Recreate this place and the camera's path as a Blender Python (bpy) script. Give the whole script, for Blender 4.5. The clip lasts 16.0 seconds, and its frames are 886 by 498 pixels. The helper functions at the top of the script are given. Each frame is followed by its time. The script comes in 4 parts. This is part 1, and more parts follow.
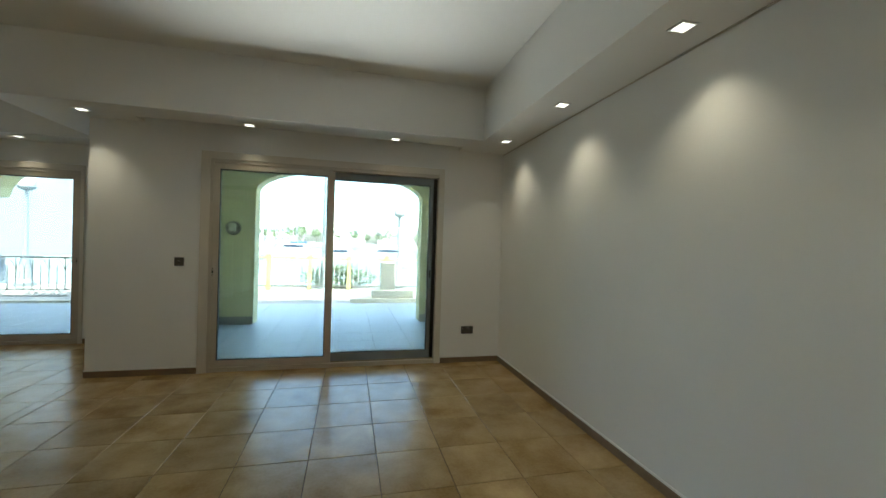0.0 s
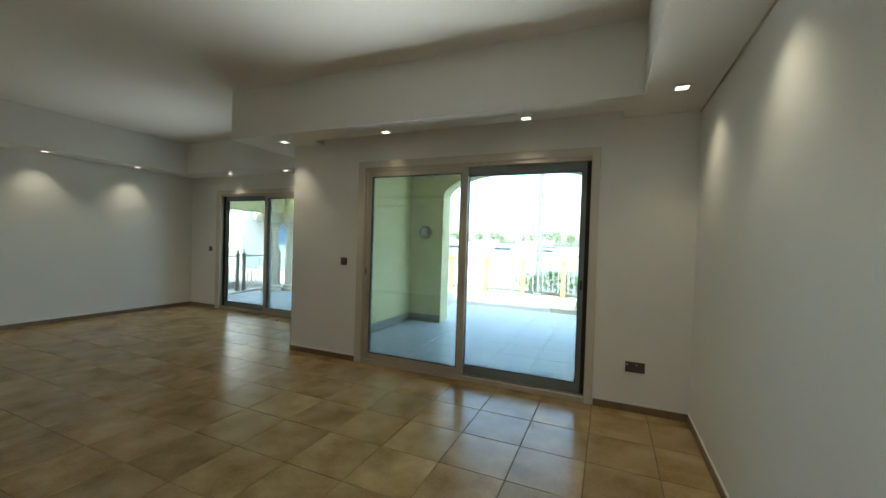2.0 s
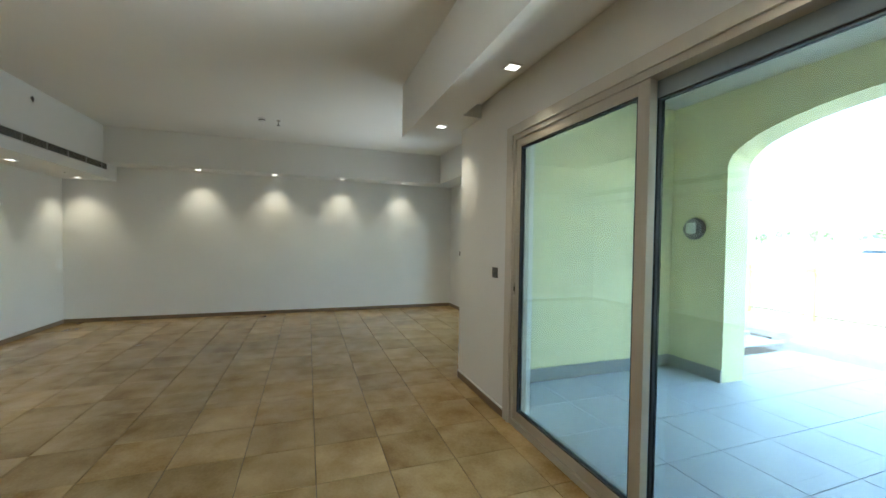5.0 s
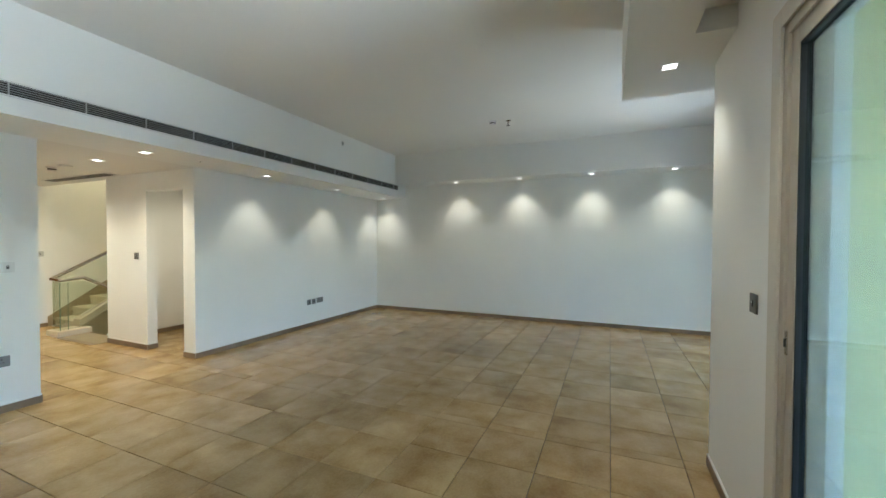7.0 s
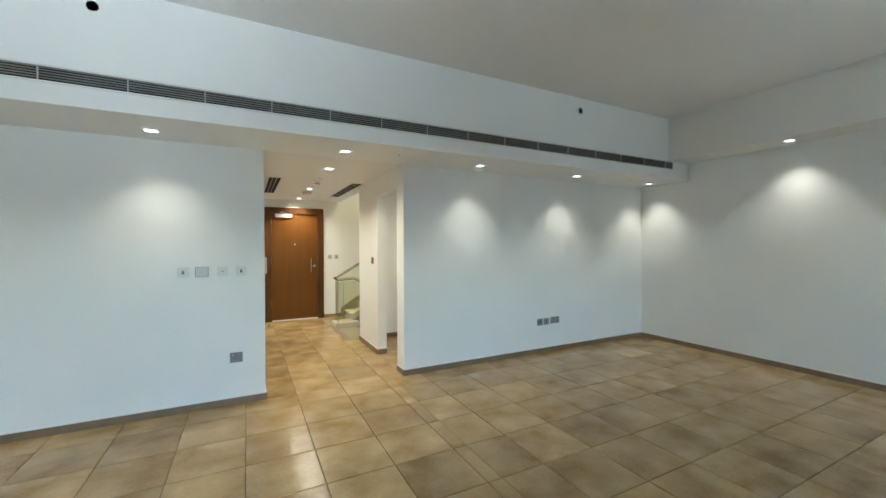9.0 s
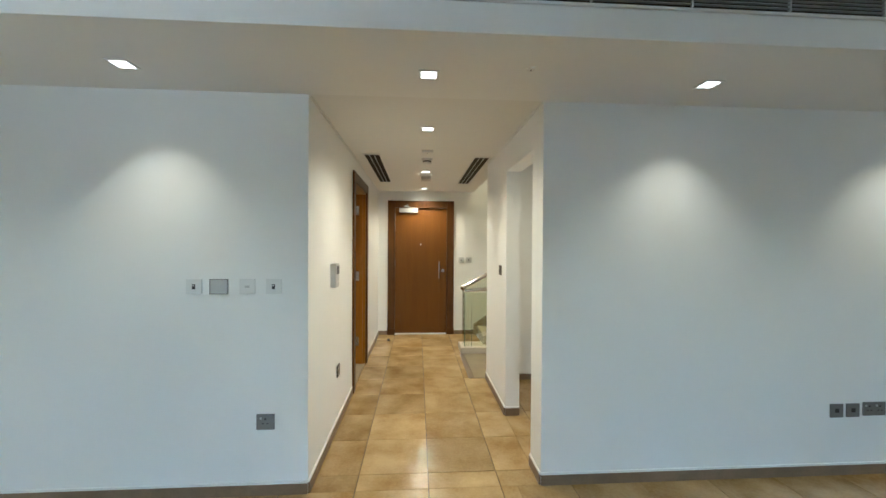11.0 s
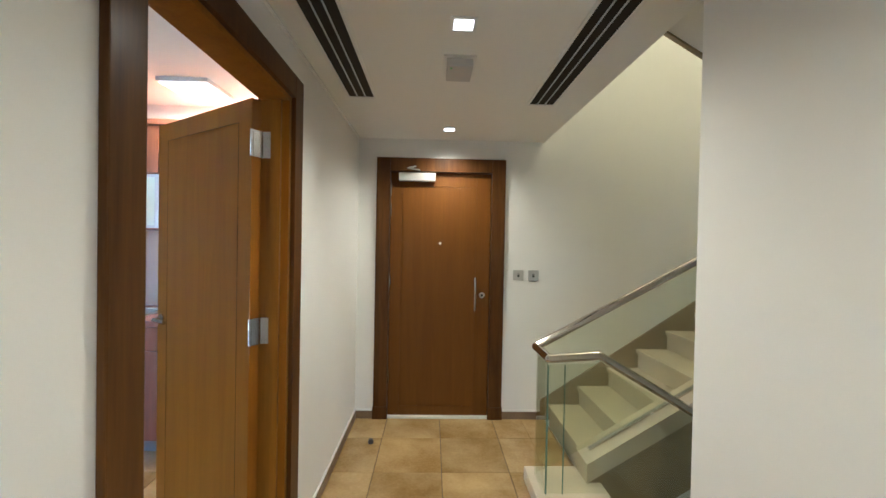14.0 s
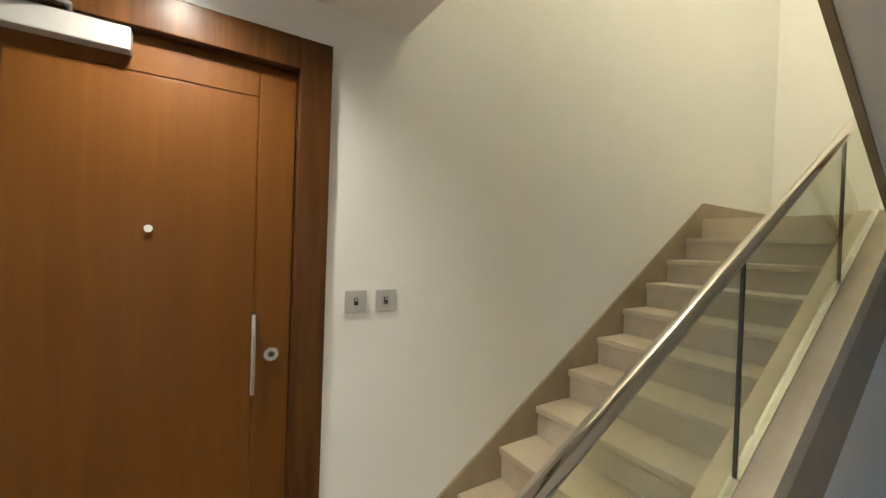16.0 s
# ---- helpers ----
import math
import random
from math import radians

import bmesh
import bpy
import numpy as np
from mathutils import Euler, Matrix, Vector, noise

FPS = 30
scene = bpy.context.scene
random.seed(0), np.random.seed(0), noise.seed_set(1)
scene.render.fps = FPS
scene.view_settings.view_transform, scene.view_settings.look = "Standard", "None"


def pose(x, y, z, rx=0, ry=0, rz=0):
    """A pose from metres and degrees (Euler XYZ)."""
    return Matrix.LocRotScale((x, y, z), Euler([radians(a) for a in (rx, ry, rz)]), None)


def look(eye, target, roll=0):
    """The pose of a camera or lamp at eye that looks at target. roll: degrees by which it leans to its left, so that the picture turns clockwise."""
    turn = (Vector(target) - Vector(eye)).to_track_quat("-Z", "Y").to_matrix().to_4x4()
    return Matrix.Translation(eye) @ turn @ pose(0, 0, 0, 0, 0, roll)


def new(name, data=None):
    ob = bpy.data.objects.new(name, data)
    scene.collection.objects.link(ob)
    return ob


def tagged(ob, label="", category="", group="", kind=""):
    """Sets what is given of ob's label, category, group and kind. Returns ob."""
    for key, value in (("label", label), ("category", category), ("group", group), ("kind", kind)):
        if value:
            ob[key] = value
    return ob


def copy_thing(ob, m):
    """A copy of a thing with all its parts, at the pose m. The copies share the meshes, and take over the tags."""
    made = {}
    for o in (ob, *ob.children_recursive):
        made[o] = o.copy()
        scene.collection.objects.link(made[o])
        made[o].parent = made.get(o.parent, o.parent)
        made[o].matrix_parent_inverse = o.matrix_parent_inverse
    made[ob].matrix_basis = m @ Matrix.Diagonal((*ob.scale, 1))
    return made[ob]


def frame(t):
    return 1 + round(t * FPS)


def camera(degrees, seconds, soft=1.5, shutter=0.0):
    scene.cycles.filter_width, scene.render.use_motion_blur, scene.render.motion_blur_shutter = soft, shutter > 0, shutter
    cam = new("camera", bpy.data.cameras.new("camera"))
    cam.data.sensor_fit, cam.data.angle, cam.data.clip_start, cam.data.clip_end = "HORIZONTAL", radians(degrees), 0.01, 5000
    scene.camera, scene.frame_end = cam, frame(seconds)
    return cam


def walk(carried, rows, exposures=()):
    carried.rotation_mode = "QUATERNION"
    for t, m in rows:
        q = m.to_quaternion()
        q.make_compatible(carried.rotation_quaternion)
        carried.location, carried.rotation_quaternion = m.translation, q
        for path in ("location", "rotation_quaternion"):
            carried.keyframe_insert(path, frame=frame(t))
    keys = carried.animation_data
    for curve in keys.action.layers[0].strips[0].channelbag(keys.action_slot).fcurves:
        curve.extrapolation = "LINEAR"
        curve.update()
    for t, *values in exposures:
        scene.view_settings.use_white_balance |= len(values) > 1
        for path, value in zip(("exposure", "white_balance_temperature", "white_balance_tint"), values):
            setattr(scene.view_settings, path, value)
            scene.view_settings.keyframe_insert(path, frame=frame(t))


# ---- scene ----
SKY = 0.15
SPOT_POWER = 0.44
WINDOW_FILL_POWER = 0.36
HALL_POWER = 1.5
STAIR_POWER = 2.0
KITCHEN_POWER = 1.1
cam = camera(98.1, 16.0)
PATH = [
    (0, (0.403, 0.502, 1.395), (0.875, 2.446, 1.375), 1.8),
    (0.5, (0.853, 0.593, 1.395), (0.977, 2.589, 1.374), 1.8),
    (1, (1.162, 0.717, 1.397), (0.99, 2.71, 1.372), 1.8),
    (1.5, (1.387, 0.965, 1.400), (0.896, 2.903, 1.367), 1.9),
    (2, (1.56, 1.252, 1.400), (0.768, 3.089, 1.366), 1.8),
    (2.5, (1.662, 1.605, 1.400), (0.595, 3.296, 1.359), 1.4),
    (3, (1.675, 1.984, 1.400), (0.372, 3.501, 1.360), 1.3),
    (5.5, (1.54, 3.761, 1.413), (-0.426, 4.129, 1.37), 0.7),
    (6, (1.415, 4.056, 1.405), (-0.584, 4.066, 1.37), 0.6),
    (6.5, (1.148, 4.258, 1.405), (-0.811, 3.857, 1.367), 0.4),
    (7, (0.823, 4.326, 1.413), (-1.012, 3.53, 1.374), 0.2),
    (7.5, (0.458, 4.328, 1.419), (-1.183, 3.185, 1.383), 0.0),
    (8, (0.065, 4.148, 1.415), (-1.324, 2.709, 1.385), -0.1),
    (8.5, (-0.353, 3.971, 1.415), (-1.499, 2.332, 1.391), -0.3),
    (9, (-0.689, 3.679, 1.411), (-1.599, 1.898, 1.392), -0.2),
    (9.5, (-0.987, 3.358, 1.423), (-1.642, 1.468, 1.406), -0.2),
    (10, (-1.213, 2.968, 1.424), (-1.624, 1.011, 1.408), -0.1),
    (12.5, (-1.530, 0.505, 1.445), (-1.556, -1.495, 1.423), 0.8),
    (13, (-1.530, 0.018, 1.425), (-1.538, -1.982, 1.408), 0.8),
    (13.5, (-1.515, -0.476, 1.419), (-1.526, -2.476, 1.405), 0.9),
    (14, (-1.446, -0.97, 1.434), (-1.501, -2.969, 1.409), 1.1),
    (14.5, (-1.444, -1.424, 1.41), (-1.685, -3.41, 1.398), 1.2),
    (15, (-1.493, -1.886, 1.414), (-1.933, -3.837, 1.399), 1.4),
    (15.5, (-1.518, -2.291, 1.439), (-2.262, -4.147, 1.405), 2.1),
    (16, (-1.646, -2.677, 1.421), (-2.709, -4.371, 1.4), 2.0),
]
EXPOSURES = [(0.0, 4.85, 5900, 2), (3.0, 5.1, 6000, 2), (6.0, 5.9, 5450, 4), (10.0, 6.0, 5150, 4), (12.5, 5.35, 5050, 6), (14.5, 5.5, 4850, 8), (16.0, 5.5, 5100, 10)]
walk(cam, [(t, look(eye, target, roll)) for t, eye, target, roll in PATH], EXPOSURES)

# ---------------------------------------------------------------- light
world = bpy.data.worlds.new("sky")
scene.world = world
world.use_nodes = True
wn = world.node_tree
sky = wn.nodes.new("ShaderNodeTexSky")
sky.sky_type = "NISHITA"
sky.sun_disc = False
sky.sun_elevation = radians(62)
sky.sun_rotation = radians(170)
sky.dust_density, sky.ozone_density = 3.0, 0.5
wn.links.new(sky.outputs[0], wn.nodes["Background"].inputs[0])
wn.nodes["Background"].inputs[1].default_value = SKY
sun = new("sun", bpy.data.lights.new("sun", "SUN"))
sun.data.energy, sun.data.angle, sun.data.color = 1.7, radians(0.5), (1.0, 0.95, 0.86)
sun.matrix_world = look((1.0, -4.6, 9.0), (0, 0, 0))


# added fill lamps inside each glazed opening, standing in for light off the terraces
for x, y, width, power in ((0.23, 4.87, 2.2, WINDOW_FILL_POWER), (-4.11, 6.28, 2.2, 0.35 * WINDOW_FILL_POWER)):
    fill_lamp = new("window_fill", bpy.data.lights.new("window_fill", "AREA"))
    fill_lamp.data.shape, fill_lamp.data.size, fill_lamp.data.size_y = "RECTANGLE", width, 0.12
    fill_lamp.data.energy, fill_lamp.data.color, fill_lamp.data.spread = power, (1.0, 0.96, 0.87), radians(68)
    fill_lamp.matrix_world = look((x, y, 1.4), (x, y - 1.0, 1.4 + 0.78))


# ---------------------------------------------------------------- materials
def material(name, color, rough=0.5, metal=0.0, vary=0.0, scale=8.0, fine=120.0, bump=0.0, color2=None, spec=0.5, stretch=None, coat=0.0):
    """A surface with two scales of variation in colour, and fine relief."""
    m = bpy.data.materials.new(name)
    m.use_nodes = True
    nt = m.node_tree
    b = nt.nodes["Principled BSDF"]
    b.inputs["Roughness"].default_value, b.inputs["Metallic"].default_value = rough, metal
    b.inputs["Specular IOR Level"].default_value = spec
    b.inputs["Coat Weight"].default_value = coat
    b.inputs["Base Color"].default_value = (*color, 1)
    if vary or bump:
        co = nt.nodes.new("ShaderNodeTexCoord")
        mp = nt.nodes.new("ShaderNodeMapping")
        mp.inputs["Scale"].default_value = stretch or (1, 1, 1)
        nt.links.new(co.outputs["Object"], mp.inputs[0])
        big, small = nt.nodes.new("ShaderNodeTexNoise"), nt.nodes.new("ShaderNodeTexNoise")
        big.inputs["Scale"].default_value, small.inputs["Scale"].default_value = scale, fine
        big.inputs["Detail"].default_value, small.inputs["Detail"].default_value = 5, 3
        for n in (big, small):
            nt.links.new(mp.outputs[0], n.inputs["Vector"])
        mix = nt.nodes.new("ShaderNodeMath")
        mix.operation = "MULTIPLY_ADD"
        mix.inputs[1].default_value = 0.35
        nt.links.new(small.outputs[0], mix.inputs[0])
        nt.links.new(big.outputs[0], mix.inputs[2])
        ramp = nt.nodes.new("ShaderNodeValToRGB")
        c2 = color2 or tuple(c * (1 - vary) for c in color)
        ramp.color_ramp.elements[0].position, ramp.color_ramp.elements[0].color = 0.45, (*c2, 1)
        ramp.color_ramp.elements[1].position, ramp.color_ramp.elements[1].color = 0.9, (*color, 1)
        nt.links.new(mix.outputs[0], ramp.inputs[0])
        nt.links.new(ramp.outputs[0], b.inputs["Base Color"])
        if bump:
            bp = nt.nodes.new("ShaderNodeBump")
            bp.inputs["Strength"].default_value, bp.inputs["Distance"].default_value = bump, 0.004
            nt.links.new(mix.outputs[0], bp.inputs["Height"])
            nt.links.new(bp.outputs[0], b.inputs["Normal"])
        rr = nt.nodes.new("ShaderNodeMapRange")
        rr.inputs[3].default_value, rr.inputs[4].default_value = max(0.02, rough * 0.85), min(1, rough * 1.2)
        nt.links.new(big.outputs[0], rr.inputs[0])
        nt.links.new(rr.outputs[0], b.inputs["Roughness"])
    return m


def tile_material(name, per_object):
    """Brown stoneware with cloudy mottling, each tile a little different."""
    m = bpy.data.materials.new(name)
    m.use_nodes = True
    nt = m.node_tree
    b = nt.nodes["Principled BSDF"]
    geo = nt.nodes.new("ShaderNodeNewGeometry")
    if per_object:
        rnd = nt.nodes.new("ShaderNodeObjectInfo").outputs["Random"]
    else:
        rnd = geo.outputs["Random Per Island"]
    off = nt.nodes.new("ShaderNodeVectorMath")
    off.operation = "MULTIPLY_ADD"
    comb = nt.nodes.new("ShaderNodeCombineXYZ")
    for i in range(3):
        nt.links.new(rnd, comb.inputs[i])
    nt.links.new(comb.outputs[0], off.inputs[0])
    off.inputs[1].default_value = (17, 31, 5)
    nt.links.new(geo.outputs["Position"], off.inputs[2])
    big, small = nt.nodes.new("ShaderNodeTexNoise"), nt.nodes.new("ShaderNodeTexNoise")
    big.inputs["Scale"].default_value, big.inputs["Detail"].default_value, big.inputs["Distortion"].default_value = 3.5, 5, 0.15
    small.inputs["Scale"].default_value, small.inputs["Detail"].default_value = 60, 4
    for n in (big, small):
        nt.links.new(off.outputs[0], n.inputs["Vector"])
    ad = nt.nodes.new("ShaderNodeMath")
    ad.operation = "MULTIPLY_ADD"
    ad.inputs[1].default_value = 0.22
    nt.links.new(small.outputs[0], ad.inputs[0])
    nt.links.new(big.outputs[0], ad.inputs[2])
    ramp = nt.nodes.new("ShaderNodeValToRGB")
    ramp.color_ramp.elements[0].position, ramp.color_ramp.elements[0].color = 0.40, (0.25, 0.15, 0.045, 1)
    ramp.color_ramp.elements[1].position, ramp.color_ramp.elements[1].color = 0.82, (0.48, 0.345, 0.16, 1)
    nt.links.new(ad.outputs[0], ramp.inputs[0])
    hsv = nt.nodes.new("ShaderNodeHueSaturation")
    mr = nt.nodes.new("ShaderNodeMapRange")
    mr.inputs[3].default_value, mr.inputs[4].default_value = 0.86, 1.14
    nt.links.new(rnd, mr.inputs[0])
    nt.links.new(mr.outputs[0], hsv.inputs["Value"])
    nt.links.new(ramp.outputs[0], hsv.inputs["Color"])
    nt.links.new(hsv.outputs[0], b.inputs["Base Color"])
    rr = nt.nodes.new("ShaderNodeMapRange")
    rr.inputs[3].default_value, rr.inputs[4].default_value = 0.19, 0.28
    nt.links.new(big.outputs[0], rr.inputs[0])
    nt.links.new(rr.outputs[0], b.inputs["Roughness"])
    bp = nt.nodes.new("ShaderNodeBump")
    bp.inputs["Strength"].default_value, bp.inputs["Distance"].default_value = 0.12, 0.004
    nt.links.new(ad.outputs[0], bp.inputs["Height"])
    nt.links.new(bp.outputs[0], b.inputs["Normal"])
    return m


def wood(name, light, dark, scale=1.0, rough=0.35, axis=2):
    """Veneer with grain along one axis, varnished."""
    m = bpy.data.materials.new(name)
    m.use_nodes = True
    nt = m.node_tree
    b = nt.nodes["Principled BSDF"]
    co, mp = nt.nodes.new("ShaderNodeTexCoord"), nt.nodes.new("ShaderNodeMapping")
    st = [14.0 * scale] * 3
    st[axis] = 0.9 * scale
    mp.inputs["Scale"].default_value = st
    nt.links.new(co.outputs["Object"], mp.inputs[0])
    n1, n2 = nt.nodes.new("ShaderNodeTexNoise"), nt.nodes.new("ShaderNodeTexNoise")
    n1.inputs["Scale"].default_value, n1.inputs["Detail"].default_value, n1.inputs["Distortion"].default_value = 1.2, 6, 0.8
    n2.inputs["Scale"].default_value, n2.inputs["Detail"].default_value = 9, 4
    nt.links.new(mp.outputs[0], n1.inputs["Vector"])
    nt.links.new(mp.outputs[0], n2.inputs["Vector"])
    ad = nt.nodes.new("ShaderNodeMath")
    ad.operation = "MULTIPLY_ADD"
    ad.inputs[1].default_value = 0.4
    nt.links.new(n2.outputs[0], ad.inputs[0])
    nt.links.new(n1.outputs[0], ad.inputs[2])
    ramp = nt.nodes.new("ShaderNodeValToRGB")
    ramp.color_ramp.elements[0].position, ramp.color_ramp.elements[0].color = 0.45, (*dark, 1)
    ramp.color_ramp.elements[1].position, ramp.color_ramp.elements[1].color = 0.95, (*light, 1)
    nt.links.new(ad.outputs[0], ramp.inputs[0])
    nt.links.new(ramp.outputs[0], b.inputs["Base Color"])
    b.inputs["Roughness"].default_value = rough
    b.inputs["Specular IOR Level"].default_value = 0.2
    b.inputs["Coat Weight"].default_value, b.inputs["Coat Roughness"].default_value = 0.07, 0.2
    return m


def glass_material(name, tint):
    m = bpy.data.materials.new(name)
    m.use_nodes = True
    nt = m.node_tree
    nt.nodes.remove(nt.nodes["Principled BSDF"])
    tr, gl, lw, mx = (nt.nodes.new("ShaderNode" + k) for k in ("BsdfTransparent", "BsdfGlossy", "LayerWeight", "MixShader"))
    pw, fr = nt.nodes.new("ShaderNodeMath"), nt.nodes.new("ShaderNodeMath")
    pw.operation, fr.operation = "POWER", "MULTIPLY_ADD"
    lw.inputs[0].default_value, pw.inputs[1].default_value = 0.5, 5.0
    fr.inputs[1].default_value, fr.inputs[2].default_value = 0.8, 0.03
    tr.inputs[0].default_value = (*tint, 1)
    gl.inputs["Roughness"].default_value = 0.01
    nt.links.new(lw.outputs["Facing"], pw.inputs[0])
    nt.links.new(pw.outputs[0], fr.inputs[0])
    nt.links.new(fr.outputs[0], mx.inputs[0])
    nt.links.new(tr.outputs[0], mx.inputs[1])
    nt.links.new(gl.outputs[0], mx.inputs[2])
    nt.links.new(mx.outputs[0], nt.nodes["Material Output"].inputs[0])
    return m


def glow(name, color, strength):
    m = bpy.data.materials.new(name)
    m.use_nodes = True
    b = m.node_tree.nodes["Principled BSDF"]
    b.inputs["Base Color"].default_value = (0.8, 0.8, 0.8, 1)
    b.inputs["Emission Color"].default_value, b.inputs["Emission Strength"].default_value = (*color, 1), strength
    return m


PAINT = material("wall_paint", (0.85, 0.85, 0.83), 0.6, vary=0.035, scale=1.6, fine=260, bump=0.05)
CEIL = material("ceiling_paint", (0.80, 0.795, 0.765), 0.75, vary=0.03, scale=1.2, fine=200, bump=0.04)
TILE = tile_material("brown_stoneware", True)
TILE_REST = tile_material("brown_stoneware_joined", False)
GROUT = material("grout", (0.13, 0.10, 0.07), 0.9, vary=0.3, scale=20)
SKIRT = material("skirting_tile", (0.24, 0.165, 0.10), 0.35, vary=0.3, scale=7, fine=70, bump=0.05)
BEAD = material("white_bead", (0.8, 0.8, 0.78), 0.5, vary=0.04, scale=6)
ALU = material("champagne_aluminium", (0.55, 0.5, 0.42), 0.42, 0.35, vary=0.12, scale=3, fine=200)
TRIM = material("cream_trim_paint", (0.66, 0.62, 0.54), 0.5, vary=0.05, scale=4)
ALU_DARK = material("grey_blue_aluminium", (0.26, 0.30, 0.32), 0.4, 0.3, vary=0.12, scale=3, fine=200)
GASKET = material("black_rubber", (0.012, 0.012, 0.013), 0.6)
# tint far darker than clear glass, to hold down the outdoor brightness
GLASS = glass_material("window_glass", (0.46, 0.48, 0.455))
GLASS_STAIR = glass_material("balustrade_glass", (0.92, 0.94, 0.88))
WOOD_DARK = wood("dark_stained_veneer", (0.15, 0.058, 0.005), (0.12, 0.044, 0.004), rough=0.5)
WOOD_FRAME = wood("dark_stained_frame", (0.12, 0.050, 0.011), (0.05, 0.019, 0.005))
# frame wood turned more orange, the light on the lining put into its colour
WOOD_JAMB_LIT = wood("lit_orange_brown_jamb", (0.32, 0.13, 0.008), (0.22, 0.085, 0.005))
WOOD_WARM = wood("orange_brown_veneer", (0.32, 0.125, 0.007), (0.26, 0.095, 0.005))
WOOD_RED = wood("red_brown_laminate", (0.30, 0.115, 0.06), (0.2, 0.075, 0.04))
STEEL = material("satin_steel", (0.62, 0.60, 0.56), 0.25, 0.95, vary=0.1, scale=10)
CHROME = material("polished_steel", (0.62, 0.58, 0.52), 0.12, 1.0, vary=0.08, scale=6)
STONE = material("beige_marble", (0.62, 0.54, 0.40), 0.4, vary=0.22, scale=5, fine=60, bump=0.04)
STONE_DARK = material("brown_marble", (0.36, 0.29, 0.18), 0.4, vary=0.25, scale=6, fine=60, bump=0.04)
PLATE = material("grey_switch_plate", (0.22, 0.215, 0.205), 0.38, 0.4, vary=0.1, scale=30)
PLATE_DARK = material("dark_switch_plate", (0.10, 0.09, 0.08), 0.4, 0.3, vary=0.1, scale=30)
BRIGHT = material("bright_aluminium", (0.78, 0.78, 0.76), 0.45, 0.15, vary=0.06, scale=20)
WHITE = material("white_plastic", (0.75, 0.75, 0.73), 0.4, vary=0.04, scale=20)
SILVER = material("silver_plastic", (0.52, 0.52, 0.51), 0.35, 0.2, vary=0.06, scale=20)
BLACK = material("black_plastic", (0.02, 0.02, 0.022), 0.4)
# near-black, painted for the shade inside the air ducts
DUCT_SHADE = material("duct_shade_black", (0.02, 0.017, 0.015), 0.9)
GRILLE = material("dark_grille_metal", (0.30, 0.30, 0.29), 0.5, 0.2, vary=0.15, scale=20)
LENS = glow("warm_lamp_lens", (1.0, 0.9, 0.74), 0.09)
LENS_KITCHEN = glow("kitchen_lamp_panel", (1.0, 0.92, 0.8), 0.12)
STUCCO = material("yellow_stucco", (0.78, 0.75, 0.44), 0.85, vary=0.1, scale=2.5, fine=180, bump=0.2)
TERRACE = material("pale_terrace_tile", (0.46, 0.51, 0.55), 0.45, vary=0.14, scale=5, fine=60, bump=0.05)
TERRACE_BASE = material("grey_terrace_skirting", (0.30, 0.32, 0.30), 0.5, vary=0.15, scale=8)
IRON = material("bronze_iron", (0.22, 0.20, 0.165), 0.5, 0.5, vary=0.2, scale=15)
FENCE = material("yellow_painted_concrete", (0.55, 0.46, 0.20), 0.7, vary=0.15, scale=8, bump=0.1)
PAVE = material("sunlit_paving", (0.30, 0.29, 0.26), 0.85, vary=0.15, scale=3, bump=0.1)
CREAM = material("cream_render", (0.66, 0.61, 0.49), 0.85, vary=0.1, scale=3, bump=0.1)
WATER = material("marina_water", (0.05, 0.12, 0.15), 0.12, vary=0.3, scale=0.4, fine=4, bump=0.6)
LEAF = material("leaf_green", (0.12, 0.19, 0.07), 0.7, vary=0.5, scale=3)
HULL = material("white_gelcoat", (0.65, 0.65, 0.65), 0.25, vary=0.05, scale=2)
BOAT_DARK = material("tinted_boat_window", (0.03, 0.05, 0.08), 0.15)
BLUE = material("blue_canvas", (0.08, 0.16, 0.35), 0.7, vary=0.2, scale=3)
FAR_GLASS = material("blue_house_window", (0.12, 0.2, 0.3), 0.2)
HOUSE = material("white_house_render", (0.55, 0.54, 0.52), 0.85, vary=0.08, scale=1.5)
POLE = material("grey_painted_pole", (0.30, 0.35, 0.38), 0.5, 0.2, vary=0.1, scale=5)
GLOBE = material("opal_globe", (0.75, 0.76, 0.74), 0.3, vary=0.03, scale=5)
WORKTOP = material("red_granite_worktop", (0.42, 0.16, 0.10), 0.25, vary=0.35, scale=40)
SPLASH = material("beige_wall_tile", (0.60, 0.47, 0.36), 0.3, vary=0.08, scale=6)
FROST = material("frosted_pane", (0.62, 0.68, 0.58), 0.35, vary=0.05, scale=4)


# ---------------------------------------------------------------- mesh helpers
def box(bm, x0, y0, z0, x1, y1, z1, bevel=0.0):
    """Adds a box, with its edges rounded where asked."""
    vs = bmesh.ops.create_cube(bm, size=1.0)["verts"]
    for v in vs:
        v.co = Vector((x0 + (v.co.x + 0.5) * (x1 - x0), y0 + (v.co.y + 0.5) * (y1 - y0), z0 + (v.co.z + 0.5) * (z1 - z0)))
    if bevel:
        edges = list({e for v in vs for e in v.link_edges})
        bmesh.ops.bevel(bm, geom=edges, offset=bevel, segments=2, affect="EDGES", profile=0.6)
    return bm


def boxes(*rows, bevel=0.0):
    bm = bmesh.new()
    for r in rows:
        box(bm, *r, bevel=bevel)
    return bm


